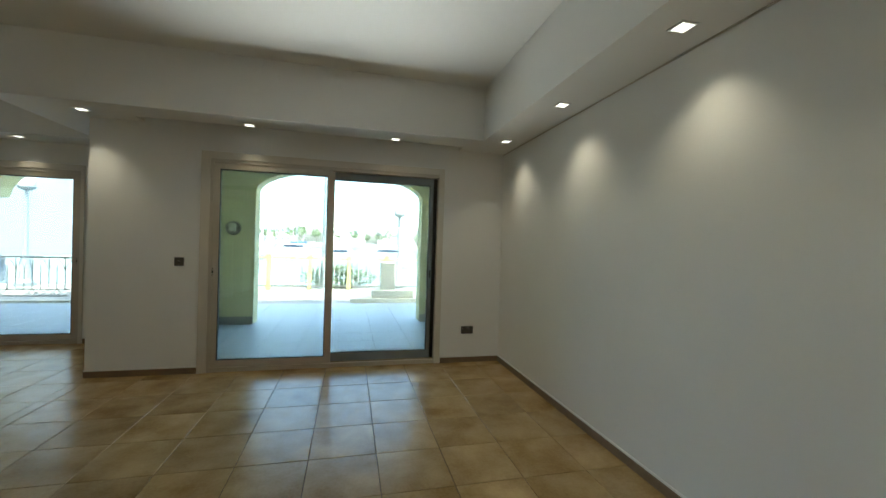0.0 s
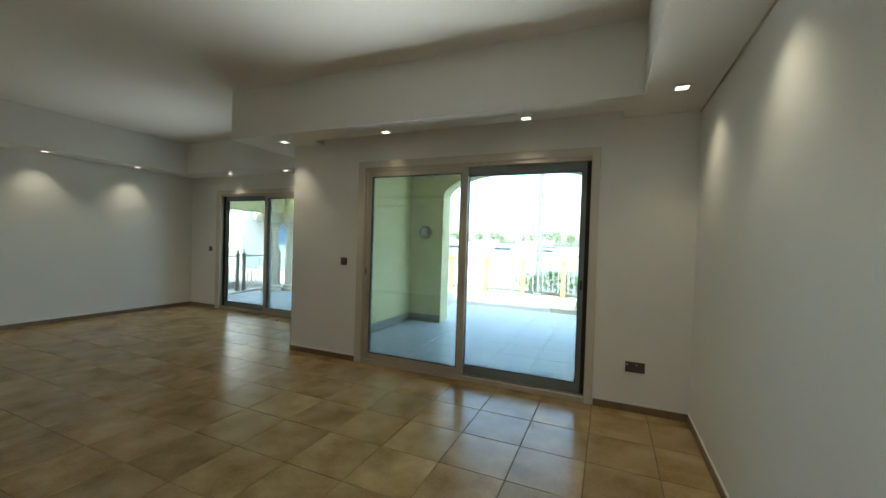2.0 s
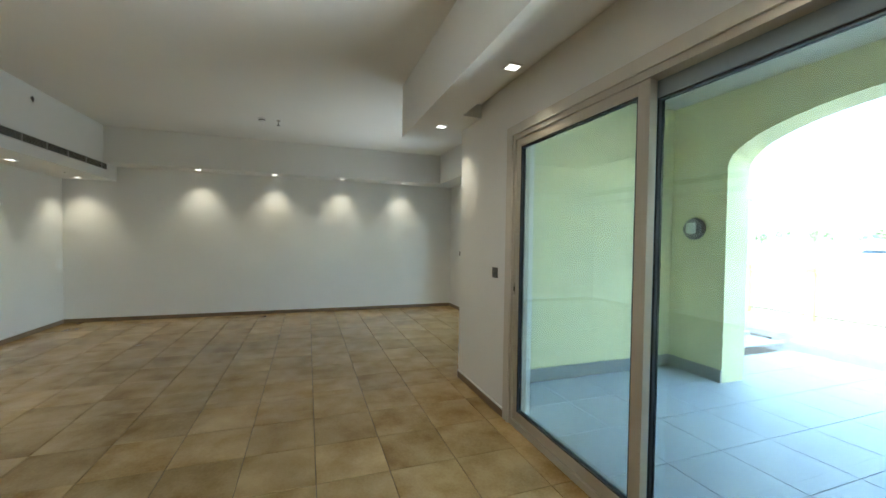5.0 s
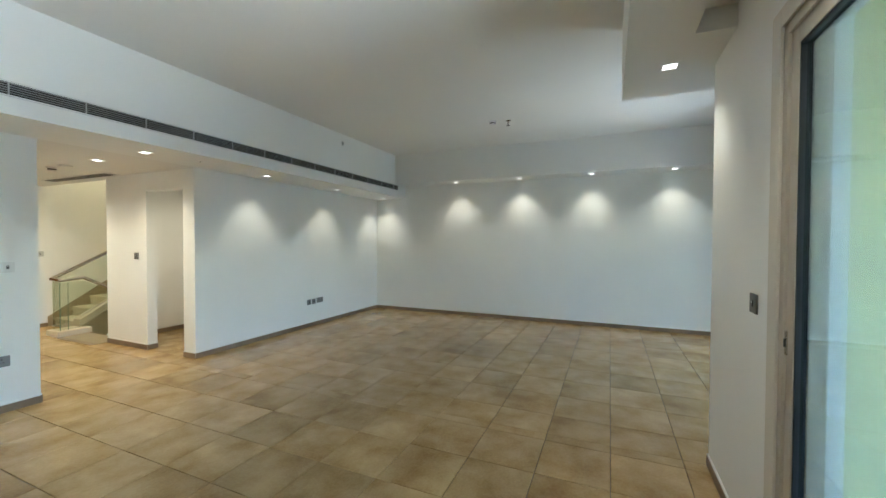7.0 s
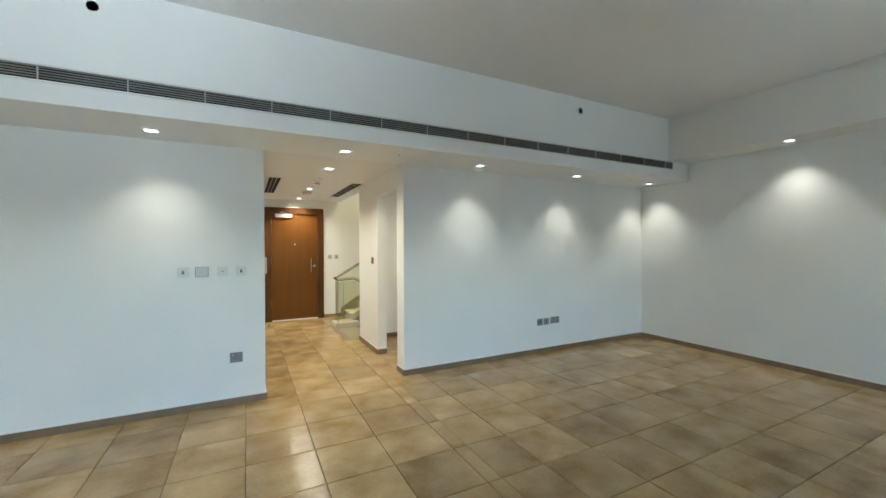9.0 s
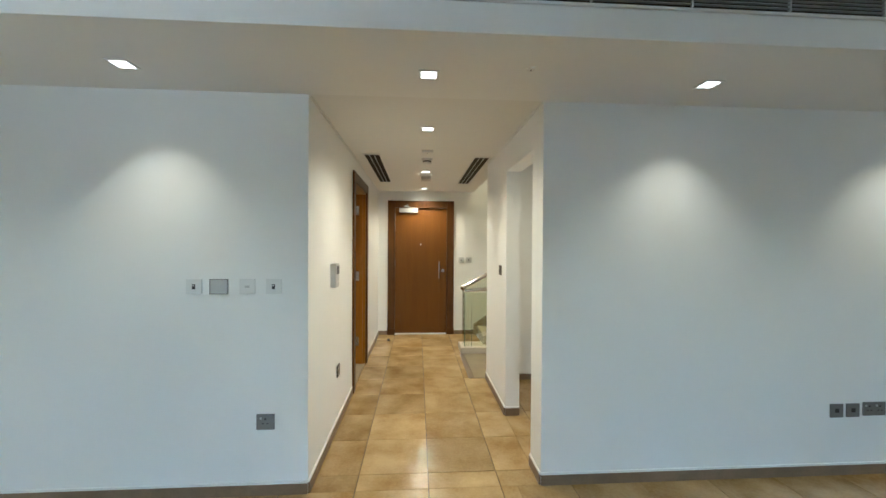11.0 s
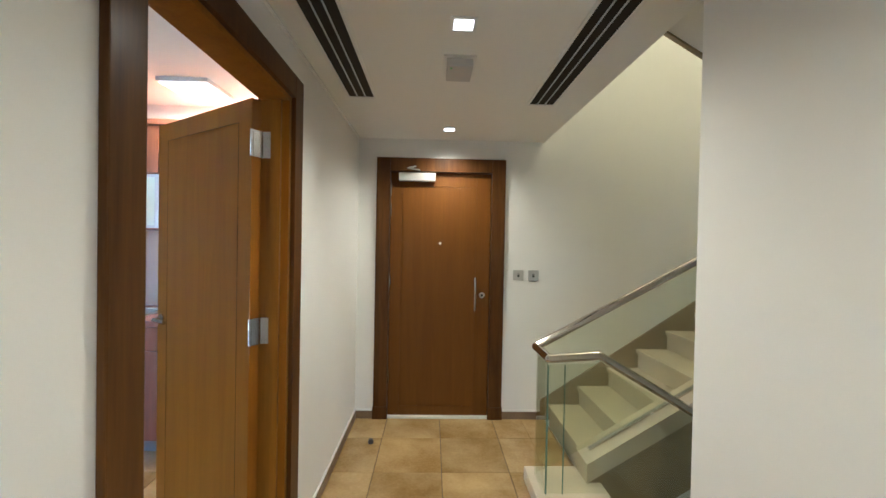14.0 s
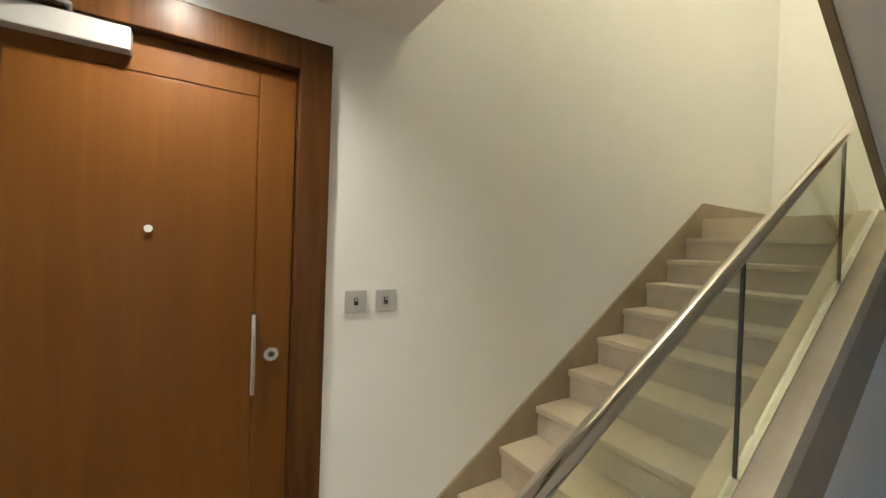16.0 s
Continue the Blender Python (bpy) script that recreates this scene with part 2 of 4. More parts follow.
def tube(bm, a, b, r, n=16, r2=None):
    """Adds a round bar from a to b."""
    a, b = Vector(a), Vector(b)
    m = Matrix.Translation((a + b) / 2) @ (b - a).to_track_quat("Z", "Y").to_matrix().to_4x4()
    bmesh.ops.create_cone(bm, cap_ends=True, segments=n, radius1=r, radius2=r if r2 is None else r2, depth=(b - a).length, matrix=m)
    return bm


def ball(bm, c, r, sx=1, sy=1, sz=1, n=14):
    bmesh.ops.create_uvsphere(bm, u_segments=n, v_segments=n // 2 + 2, radius=r, matrix=Matrix.Translation(c) @ Matrix.Diagonal((sx, sy, sz, 1)))
    return bm


def pipe(points, r, n=14):
    """A bent round bar with ball joints."""
    bm = bmesh.new()
    for a, b in zip(points, points[1:]):
        tube(bm, a, b, r, n)
    for p in points[1:-1]:
        ball(bm, p, r * 1.03)
    return bm


def lathe(profile, c, n=24):
    """A turned body: profile of (radius, height) above c."""
    bm = bmesh.new()
    rings = [[bm.verts.new((c[0] + r * math.cos(2 * math.pi * i / n), c[1] + r * math.sin(2 * math.pi * i / n), c[2] + z)) for i in range(n)] for r, z in profile]
    for p, q in zip(rings, rings[1:]):
        for i in range(n):
            bm.faces.new((p[i], p[(i + 1) % n], q[(i + 1) % n], q[i]))
    bm.faces.new(rings[0][::-1])
    bm.faces.new(rings[-1])
    return bm


def prism(outline, axis, a, b):
    """An outline in a plane, drawn out along one axis from a to b."""
    bm = bmesh.new()
    def at(u, v, w):
        return {"x": (w, u, v), "y": (u, w, v), "z": (u, v, w)}[axis]
    p, q = [bm.verts.new(at(u, v, a)) for u, v in outline], [bm.verts.new(at(u, v, b)) for u, v in outline]
    bm.faces.new(p)
    bm.faces.new(q[::-1])
    for i in range(len(p)):
        j = (i + 1) % len(p)
        bm.faces.new((p[j], p[i], q[i], q[j]))
    bmesh.ops.recalc_face_normals(bm, faces=bm.faces)
    return bm


def link(name, bm, mat, smooth=False):
    me = bpy.data.meshes.new(name)
    bm.to_mesh(me)
    bm.free()
    me.materials.append(mat)
    if smooth:
        me.shade_smooth()
        me.set_sharp_from_angle(angle=radians(35))
    return new(name, me)


def part(name, bm, mat, parent, label="", smooth=False):
    ob = link(name, bm, mat, smooth)
    ob.parent = parent
    return tagged(ob, label)


def thing(name, label, category, group="", at=(0, 0, 0), kind=""):
    ob = new(name)
    ob.location = at
    return tagged(ob, label, category, group, kind)


def structure(name, bm, mat, label, category):
    return tagged(link(name, bm, mat), label, category, kind="structure")


# ---------------------------------------------------------------- structure
XE, XW, YS, YN, YN2 = 2.205, -6.11, -0.21, 4.915, 6.325
ZC, ZN, ZS = 3.075, 2.52, 2.285
HL, HR, YD = -0.835, -2.20, -4.118
XP = -2.06
T = 0.2
TOP = 3.3

structure("floor_base", boxes((XW - T, YS, -0.2, XE + T, YN + 0.15, -0.006), (XW - T, YN + 0.15, -0.2, XP, YN2 + 0.15, -0.006), (-2.4, YD - 0.5, -0.2, HL + T, YS, -0.006), (-3.7, -2.0, -0.2, -2.4, YS, -0.006), (HL + T, YD - T, -0.2, 3.2, YS, -0.006)), GROUT, "dark grout bed under the brown floor tiles", "floor")
structure("wall_east", boxes((XE, YS - T, 0, XE + T, YN + T, TOP)), PAINT, "long plain white painted wall washed by downlights", "wall")
structure("wall_west", boxes((XW - T, YS - T, 0, XW, YN2 + T, TOP)), PAINT, "plain white painted wall with lit scallops", "wall")
S1 = (-1.025, 1.445, 2.225)
structure("wall_north", boxes((XP, YN, 0, S1[0], YN + T, TOP), (S1[1], YN, 0, XE, YN + T, TOP), (S1[0], YN, S1[2], S1[1], YN + T, TOP)), PAINT, "white painted wall around the sliding terrace door", "wall")
structure("wall_pier_side", boxes((XP, YN + T, 0, XP + T, YN2, TOP)), PAINT, "white return wall beside the alcove", "wall")
S2 = (-5.32, -2.90, 2.20)
structure("wall_north_alcove", boxes((XW, YN2, 0, S2[0], YN2 + T, TOP), (S2[1], YN2, 0, XP + T, YN2 + T, TOP), (S2[0], YN2, S2[2], S2[1], YN2 + T, TOP)), PAINT, "white painted alcove wall around the balcony door", "wall")
structure("wall_south_east", boxes((HL + 0.12, YS - 0.12, 0, XE, YS, TOP)), PAINT, "white painted wall with switches beside the hall", "wall")
structure("wall_south_west", boxes((XW, YS - 0.12, 0, HR, YS, TOP)), PAINT, "white painted wall with sockets low down", "wall")
KD = (-2.64, -1.77, 2.055)
structure("wall_hall_kitchen", boxes((HL, YD, 0, HL + 0.12, KD[0], TOP), (HL, KD[1], 0, HL + 0.12, YS, TOP), (HL, KD[0], KD[2], HL + 0.12, KD[1], TOP)), PAINT, "warm lit white hall wall with a door opening", "wall")
NI = (-1.15, -0.42, 2.05)
structure("wall_hall_closet", boxes((HR - 0.12, -2.045, 0, HR, NI[0], TOP), (HR - 0.12, NI[1], 0, HR, YS - 0.12, TOP), (HR - 0.12, NI[0], NI[2], HR, NI[1], TOP)), PAINT, "white hall wall with a tall plain opening", "wall")
structure("wall_closet_end", boxes((-6.4, -2.12, -2.7, HR - 0.12, -2.0, 5.8)), PAINT, "white wall between closet and stairwell", "wall")
structure("wall_closet_west", boxes((-3.7, -2.0, 0, -3.6, YS - 0.12, TOP)), PAINT, "plain closet wall in shade", "wall")
structure("wall_entry", boxes((-6.4, YD - T, -2.7, -1.99, YD, 5.8), (-1.03, YD - T, 0, 3.2, YD, TOP), (-1.99, YD - T, 2.09, -1.03, YD, 5.8), (-1.03, YD - T, TOP, -0.5, YD, 5.8)), PAINT, "white end wall of the hall running on beside the stairs", "wall")
structure("wall_stair_west", boxes((-6.4, YD, -2.7, -6.2, -2.12, 5.8)), PAINT, "plain wall behind the stair landing", "wall")
structure("wall_stair_upper", boxes((-2.35, YD, 2.4, -2.25, -2.12, 5.8)), PAINT, "upper stairwell wall above the hall ceiling", "wall")
structure("wall_kitchen_east", boxes((3.0, YD, 0, 3.2, YS - 0.12, TOP)), PAINT, "plain kitchen wall", "wall")
structure("wall_entry_outside", boxes((-2.4, YD - 0.5, -0.1, -0.6, YD - 0.4, 2.4)), PAINT, "plain lobby wall behind the front door", "wall")

structure("ceiling", boxes((XW - T, YS, ZC, XE + T, YN2 + T, ZC + 0.21)), CEIL, "flat off-white living room ceiling", "ceiling")
structure("ceiling_bulkhead_north", boxes((-2.53, 4.40, ZN, 1.76, 4.73, ZC), (-2.53, 4.73, ZN, -1.6, YN, ZC), (1.63, 4.73, ZN, 1.76, YN, ZC), (-1.6, 4.73, ZN + 0.12, 1.63, YN, ZC), (-2.53, YN, ZN, XP, 5.92, ZC)), CEIL, "dropped ceiling band above the terrace door", "ceiling")
structure("ceiling_bulkhead_east", boxes((1.76, 0.49, ZN, XE, YN, ZC)), CEIL, "dropped ceiling band along the plain wall", "ceiling")
structure("ceiling_bulkhead_alcove", boxes((-5.68, 5.92, ZN, XP, YN2, ZC)), CEIL, "dropped ceiling band above the balcony door", "ceiling")
structure("ceiling_bulkhead_west", boxes((XW, 0.49, ZN, -5.68, YN2, ZC)), CEIL, "dropped ceiling band along the far wall", "ceiling")
structure("ceiling_bulkhead_south", boxes((XW, YS, ZS, XE, 0.49, ZC)), PAINT, "low ceiling band carrying the long air grille", "ceiling")
structure("ceiling_hall", boxes((HR, YD, ZS, HL, YS, ZS + 0.12), (-2.35, YD, ZS, HR, -2.045, ZS + 0.12)), CEIL, "flat hall ceiling with downlights and slot vents", "ceiling")
structure("ceiling_closet", boxes((-3.6, -2.0, 2.4, HR - 0.12, YS - 0.12, 2.5)), CEIL, "closet ceiling in shade", "ceiling")
structure("ceiling_kitchen", boxes((HL + 0.12, YD, 2.5, 3.0, YS - 0.12, 2.6)), CEIL, "white kitchen ceiling", "ceiling")
structure("ceiling_stairwell", boxes((-6.4, YD - T, 5.6, -2.25, -2.0, 5.8)), CEIL, "high stairwell ceiling", "ceiling")
# solid bead, its grey drawn in for the shadow line along the wall
structure("trim_east_shadow", boxes((XE - 0.009, 0.49, ZN - 0.009, XE - 0.001, YN - 0.001, ZN - 0.001)), ALU, "thin solid bead coloured for the shadow line under the dropped ceiling band", "trim")
structure("trim_hall_left", boxes((HL - 0.012, YD, ZS - 0.012, HL - 0.001, YS - 0.01, ZS - 0.001)), BEAD, "thin shadow bead under the hall ceiling", "trim")
structure("trim_hall_right", boxes((HR + 0.001, -2.0, ZS - 0.012, HR + 0.012, YS - 0.01, ZS - 0.001)), BEAD, "thin shadow bead under the hall ceiling", "trim")


def skirting(x0, y0, x1, y1, side):
    """Brown tile skirting with a white bead on top, from one point to another; side is the way it stands proud."""
    t, h = 0.012, 0.062
    dx, dy = side[0] * t, side[1] * t
    a = (min(x0, x1, x0 + dx), min(y0, y1, y0 + dy), 0.0, max(x0, x1, x0 + dx), max(y0, y1, y0 + dy), h)
    ob = structure("baseboard", boxes(a, bevel=0.002), SKIRT, "brown tile skirting with a thin white bead", "skirting")
    dx, dy = side[0] * 0.009, side[1] * 0.009
    part("bead", boxes((min(x0, x1, x0 + dx), min(y0, y1, y0 + dy), h, max(x0, x1, x0 + dx), max(y0, y1, y0 + dy), h + 0.012)), BEAD, ob, "white sealant bead")


for row in (
    (XE, YS + 0.012, XE, YN, (-1, 0)), (S1[1] + 0.03, YN, XE - 0.012, YN, (0, -1)), (XP, YN, S1[0] - 0.065, YN, (0, -1)),
    (XP, YN, XP, YN2, (-1, 0)), (XW, YN2, S2[0] - 0.065, YN2, (0, -1)), (S2[1] + 0.03, YN2, XP - 0.012, YN2, (0, -1)),
    (XW, YS, XW, YN2 - 0.012, (1, 0)), (XW + 0.012, YS, HR, YS, (0, 1)), (HL, YS, XE, YS, (0, 1)),
    (HL, YS, HL, KD[1] + 0.09, (-1, 0)), (HL, YD + 0.012, HL, KD[0] - 0.09, (-1, 0)),
    (HR, YS, HR, NI[1], (1, 0)), (HR, -2.045, HR, NI[0], (1, 0)), (HR - 0.12, NI[0], HR, NI[0], (0, 1)),
    (HL, YD, -0.985, YD, (0, 1)), (-2.40, YD, -2.035, YD, (0, 1)), (-3.6, -2.0, HR - 0.12, -2.0, (0, 1)), (-3.6, -1.988, -3.6, YS - 0.12, (1, 0)),
):
    skirting(*row)


# ---------------------------------------------------------------- sliding doors
def sliding_door(x0, x1, h, y, flip, label):
    """A two-leaf aluminium sliding door: outer frame, two leaves with glass, gasket, handle."""
    ob = tagged(new("door_slider"), label, "sliding door", kind="structure")
    w = x1 - x0
    f = 0.05
    la, ra = (0.045, 0.02) if flip else (0.02, 0.045)
    part("architrave", boxes((x0 - 0.065, y - 0.012, 0.0, x0 + la, y - 0.001, h + 0.06), (x1 - ra, y - 0.012, 0.0, x1 + 0.022, y - 0.001, h + 0.06), (x0 + la, y - 0.012, h - 0.012, x1 - ra, y - 0.001, h + 0.06), bevel=0.002), TRIM, ob, "cream painted surround")
    part("frame", boxes((x0, y, 0, x0 + f, y + 0.13, h), (x1 - f, y, 0, x1, y + 0.13, h), (x0 + f, y, h - f, x1 - f, y + 0.13, h), (x0 + f, y, 0, x1 - f, y + 0.13, 0.045), bevel=0.003), ALU, ob)
    part("track", boxes((x0 + f, y + 0.03, 0.045, x1 - f, y + 0.036, 0.06), (x0 + f, y + 0.085, 0.045, x1 - f, y + 0.091, 0.06)), STEEL, ob)
    mid = x0 + w / 2 - (0.0 if flip else 0.025)
    lap = 0.04
    for k, (a, b) in enumerate(((x0 + f - 0.015, mid + lap), (mid - lap, x1 - f + 0.015))):
        front = (k == 0) != flip
        if not front:
            # rear leaf stops short of its jamb; black box painted for the gap's shade
            c0, c1 = (x0 + f, x0 + 0.088) if k == 0 else (x1 - 0.088, x1 - f)
            part("channel", boxes((c0, y + 0.055, 0.06, c1, y + 0.125, h - f)), GASKET, ob, "black fill for the shade in the empty track channel")
            a, b = (x0 + 0.088, b) if k == 0 else (a, x1 - 0.088)
        ya = y + (0.012 if front else 0.072)
        yb = ya + 0.045
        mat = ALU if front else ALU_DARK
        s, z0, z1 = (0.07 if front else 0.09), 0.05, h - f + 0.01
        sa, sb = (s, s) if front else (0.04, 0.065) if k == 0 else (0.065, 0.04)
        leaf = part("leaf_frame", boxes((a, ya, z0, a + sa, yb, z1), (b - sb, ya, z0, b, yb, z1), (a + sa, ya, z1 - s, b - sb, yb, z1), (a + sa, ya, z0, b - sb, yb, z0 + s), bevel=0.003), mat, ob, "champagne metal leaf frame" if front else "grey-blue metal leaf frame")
        g = 0.009
        part("gasket", boxes((a + sa, ya + 0.004, z0 + s, a + sa + g, yb - 0.004, z1 - s), (b - sb - g, ya + 0.004, z0 + s, b - sb, yb - 0.004, z1 - s), (a + sa + g, ya + 0.004, z1 - s - g, b - sb - g, yb - 0.004, z1 - s), (a + sa + g, ya + 0.004, z0 + s, b - sb - g, yb - 0.004, z0 + s + g)), GASKET, leaf, "black rubber seal")
        pane = part("pane", boxes((a + sa + 0.002, ya + 0.02, z0 + s + 0.002, b - sb - 0.002, ya + 0.026, z1 - s - 0.002)), GLASS, leaf, "greenish glass, tinted dark to dim the view outside")
        pane.visible_shadow = False
        xh = a + 0.02 if k == 0 else b - 0.02
        part("latch", boxes((xh - 0.008, ya - 0.006, 1.0, xh + 0.008, ya + 0.001, 1.09), bevel=0.003), STEEL if front else GASKET, leaf)
        part("keyhole", boxes((xh - 0.005, ya - 0.009, 1.03, xh + 0.005, ya - 0.005, 1.06)), GASKET, leaf)
    return ob


sliding_door(S1[0], S1[1], S1[2], YN, False, "champagne aluminium two-leaf sliding door to the terrace, closed").name = "door_1"
sliding_door(S2[0], S2[1], S2[2], YN2, True, "aluminium two-leaf sliding door to the railed balcony, closed").name = "door_2"
structure("trim_sill", boxes((S1[0], YN + 0.13, -0.02, S1[1], YN + T + 0.01, 0.02)), TERRACE_BASE, "stone threshold outside the terrace door", "sill")
structure("trim_sill_alcove", boxes((S2[0], YN2 + 0.13, -0.02, S2[1], YN2 + T + 0.01, 0.02)), TERRACE_BASE, "stone threshold outside the balcony door", "sill")


# ---------------------------------------------------------------- downlights
def downlight():
    ob = thing("downlight", "small square white recessed ceiling downlight, lit warm", "downlight", "recessed downlights")
    r, q = 0.052, 0.038
    part("trim_ring", boxes((-r, -r, -0.006, -q, r, -0.0005), (q, -r, -0.006, r, r, -0.0005), (-q, -r, -0.006, q, -q, -0.0005), (-q, q, -0.006, q, r, -0.0005), bevel=0.0015), WHITE, ob)
    part("lens", boxes((-q, -q, -0.004, q, q, -0.001)), LENS, ob, "glowing warm lens")
    return ob


SPOT = bpy.data.lights.new("downlight_beam", "SPOT")
SPOT.energy, SPOT.color, SPOT.spot_size, SPOT.spot_blend, SPOT.shadow_soft_size = SPOT_POWER, (1.0, 0.83, 0.58), radians(100), 1.0, 0.04
HALL_SPOT = bpy.data.lights.new("hall_beam", "SPOT")
HALL_SPOT.energy, HALL_SPOT.color, HALL_SPOT.spot_size, HALL_SPOT.spot_blend, HALL_SPOT.shadow_soft_size = HALL_POWER, (1.0, 0.79, 0.5), radians(150), 1.0, 0.04
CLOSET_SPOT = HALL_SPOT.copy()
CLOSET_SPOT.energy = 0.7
first = None
LIGHTS = [(x, 4.66, ZN) for x in (-1.98, -0.59, 0.85)] + [(1.985, y, ZN) for y in (4.34, 3.22, 2.10, 0.98)]
LIGHTS += [(-5.86, y, ZN) for y in (1.70, 2.87, 4.04, 5.21)] + [(-4.75, 6.10, ZN), (-3.42, 6.10, ZN)]
LIGHTS += [(x, 0.10, ZS) for x in (1.40, -0.055, -1.51, -2.98, -4.43, -5.85)]
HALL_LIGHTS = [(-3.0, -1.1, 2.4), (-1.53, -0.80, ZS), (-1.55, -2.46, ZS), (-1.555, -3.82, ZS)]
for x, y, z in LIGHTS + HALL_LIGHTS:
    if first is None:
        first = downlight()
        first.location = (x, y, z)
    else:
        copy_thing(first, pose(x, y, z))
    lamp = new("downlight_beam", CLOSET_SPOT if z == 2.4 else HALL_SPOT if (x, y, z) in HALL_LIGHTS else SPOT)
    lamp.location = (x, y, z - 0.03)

# stairwell pendant light upstairs, kitchen panel
up = thing("ceiling_light", "round warm ceiling light high in the stairwell", "ceiling light", at=(-3.9, -3.4, 5.6))
part("housing", lathe([(0.16, -0.03), (0.17, 0.0)], (0, 0, 0)), WHITE, up)
part("diffuser", lathe([(0.05, -0.07), (0.12, -0.055), (0.15, -0.03)], (0, 0, 0)), LENS, up, "glowing opal diffuser")
bulb = new("stair_beam", bpy.data.lights.new("stair_beam", "POINT"))
bulb.data.energy, bulb.data.color, bulb.data.shadow_soft_size = STAIR_POWER, (1.0, 0.76, 0.39), 0.15
bulb.location = (-3.9, -3.4, 5.35)
kl = thing("ceiling_panel_light", "square flush kitchen ceiling light, glowing", "ceiling light", at=(0.22, -3.72, 2.5))
part("rim", boxes((-0.17, -0.17, -0.03, 0.17, 0.17, -0.001), bevel=0.006), WHITE, kl)
part("panel", boxes((-0.155, -0.155, -0.034, 0.155, 0.155, -0.0301)), LENS_KITCHEN, kl, "glowing flat diffuser")
kb = new("kitchen_beam", bpy.data.lights.new("kitchen_beam", "AREA"))
kb.data.energy, kb.data.color, kb.data.size = KITCHEN_POWER, (1.0, 0.8, 0.55), 0.3
kb.location = (0.22, -3.72, 2.46)

# ---------------------------------------------------------------- air grilles and ceiling fittings
gr = thing("air_grille", "long dark linear air grille in the ceiling band", "air grille", at=(0, 0.49, 0))
# flat sheet blacked for the shade behind the slats
part("backing", boxes((-5.76, 0.001, 2.42, 1.75, 0.006, 2.505)), DUCT_SHADE, gr)
part("frame", boxes((-5.77, 0.001, 2.505, 1.76, 0.012, 2.517), (-5.77, 0.001, 2.408, 1.76, 0.012, 2.42), bevel=0.002), WHITE, gr)
for i in range(5):
    z = 2.431 + i * 0.016
    part("slat", boxes((-5.76, 0.004, z, 1.75, 0.016, z + 0.005)), GRILLE, gr)
for i in range(18):
    x = -5.60 + i * 0.43
    part("divider", boxes((x, 0.005, 2.42, x + 0.006, 0.018, 2.505)), SILVER, gr)


def slot_vent(x, y0, y1):
    ob = thing("ceiling_slot_vent", "white three-slot linear ceiling vent with dark slots", "ceiling vent", "hall slot vents", at=(x, 0, ZS))
    part("frame", boxes((-0.085, y0, -0.008, -0.07, y1, -0.0005), (0.07, y0, -0.008, 0.085, y1, -0.0005), (-0.07, y0, -0.008, 0.07, y0 + 0.015, -0.0005), (-0.07, y1 - 0.015, -0.008, 0.07, y1, -0.0005), bevel=0.0015), WHITE, ob)
    # backing carries the slots' shade in its colour, no depth behind it
    part("backing", boxes((-0.07, y0 + 0.015, -0.003, 0.07, y1 - 0.015, -0.001)), DUCT_SHADE, ob)
    for k in (-0.025, 0.021):
        part("blade", boxes((k, y0 + 0.015, -0.007, k + 0.006, y1 - 0.015, -0.0031)), SILVER, ob)
    return ob


slot_vent(-1.02, -3.24, -1.62)
slot_vent(-2.08, -3.28, -1.66)


def smoke_detector(at):
    ob = thing("smoke_detector", "round white smoke detector with dark slots", "smoke detector", at=at)
    part("base", lathe([(0.052, -0.014), (0.055, 0.0)], (0, 0, 0)), WHITE, ob, smooth=True)
    part("sensor_head", lathe([(0.018, -0.05), (0.034, -0.046), (0.04, -0.03), (0.04, -0.014)], (0, 0, 0)), WHITE, ob, smooth=True)
    part("slot_band", lathe([(0.0412, -0.034), (0.0412, -0.022)], (0, 0, 0)), BLACK, ob)
    return ob


smoke_detector((-1.547, -1.80, ZS))
smoke_detector((-4.36, 2.82, ZC))


def sprinkler(at, turn, label):
    ob = thing("sprinkler_head", label, "sprinkler", "sprinkler heads", at=at)
    ob.rotation_euler = turn
    part("rose", lathe([(0.03, -0.006), (0.033, 0.0)], (0, 0, 0)), STEEL, ob, smooth=True)
    part("stem", tube(bmesh.new(), (0, 0, -0.045), (0, 0, -0.005), 0.011), STEEL, ob)
    part("deflector", lathe([(0.024, -0.07), (0.024, -0.066)], (0, 0, 0)), BLACK, ob)
    part("yoke", boxes((-0.018, -0.003, -0.0665, 0.018, 0.003, -0.04)), BLACK, ob)
    return ob


sprinkler((-4.40, 3.03, ZC), (0, 0, 0), "small chrome pendant sprinkler on the ceiling")
for x in (-4.08, 0.17):
    sprinkler((x, 0.49, 2.935), (radians(-90), 0, 0), "dark sidewall sprinkler on the ceiling band")
cp = thing("access_plate", "small square white ceiling plate", "ceiling plate", at=(-1.545, -1.49, ZS))
part("plate", boxes((-0.05, -0.05, -0.018, 0.05, 0.05, -0.0005), bevel=0.004), WHITE, cp)
part("screw", lathe([(0.006, -0.0195), (0.006, -0.0185)], (0, 0, 0), 10), PLATE, cp)
em = thing("emergency_sounder", "grey box on a white ceiling plate with a green light", "ceiling box", at=(-1.556, -2.80, ZS))
part("plate", boxes((-0.075, -0.1, -0.008, 0.075, 0.1, -0.0005), bevel=0.003), WHITE, em)
part("box", boxes((-0.06, -0.085, -0.045, 0.06, 0.085, -0.0082), bevel=0.006), SILVER, em, "grey plastic box")
part("indicator", boxes((0.035, 0.06, -0.048, 0.043, 0.068, -0.0452)), material("green_led", (0.05, 0.5, 0.1), 0.3), em, "green indicator")
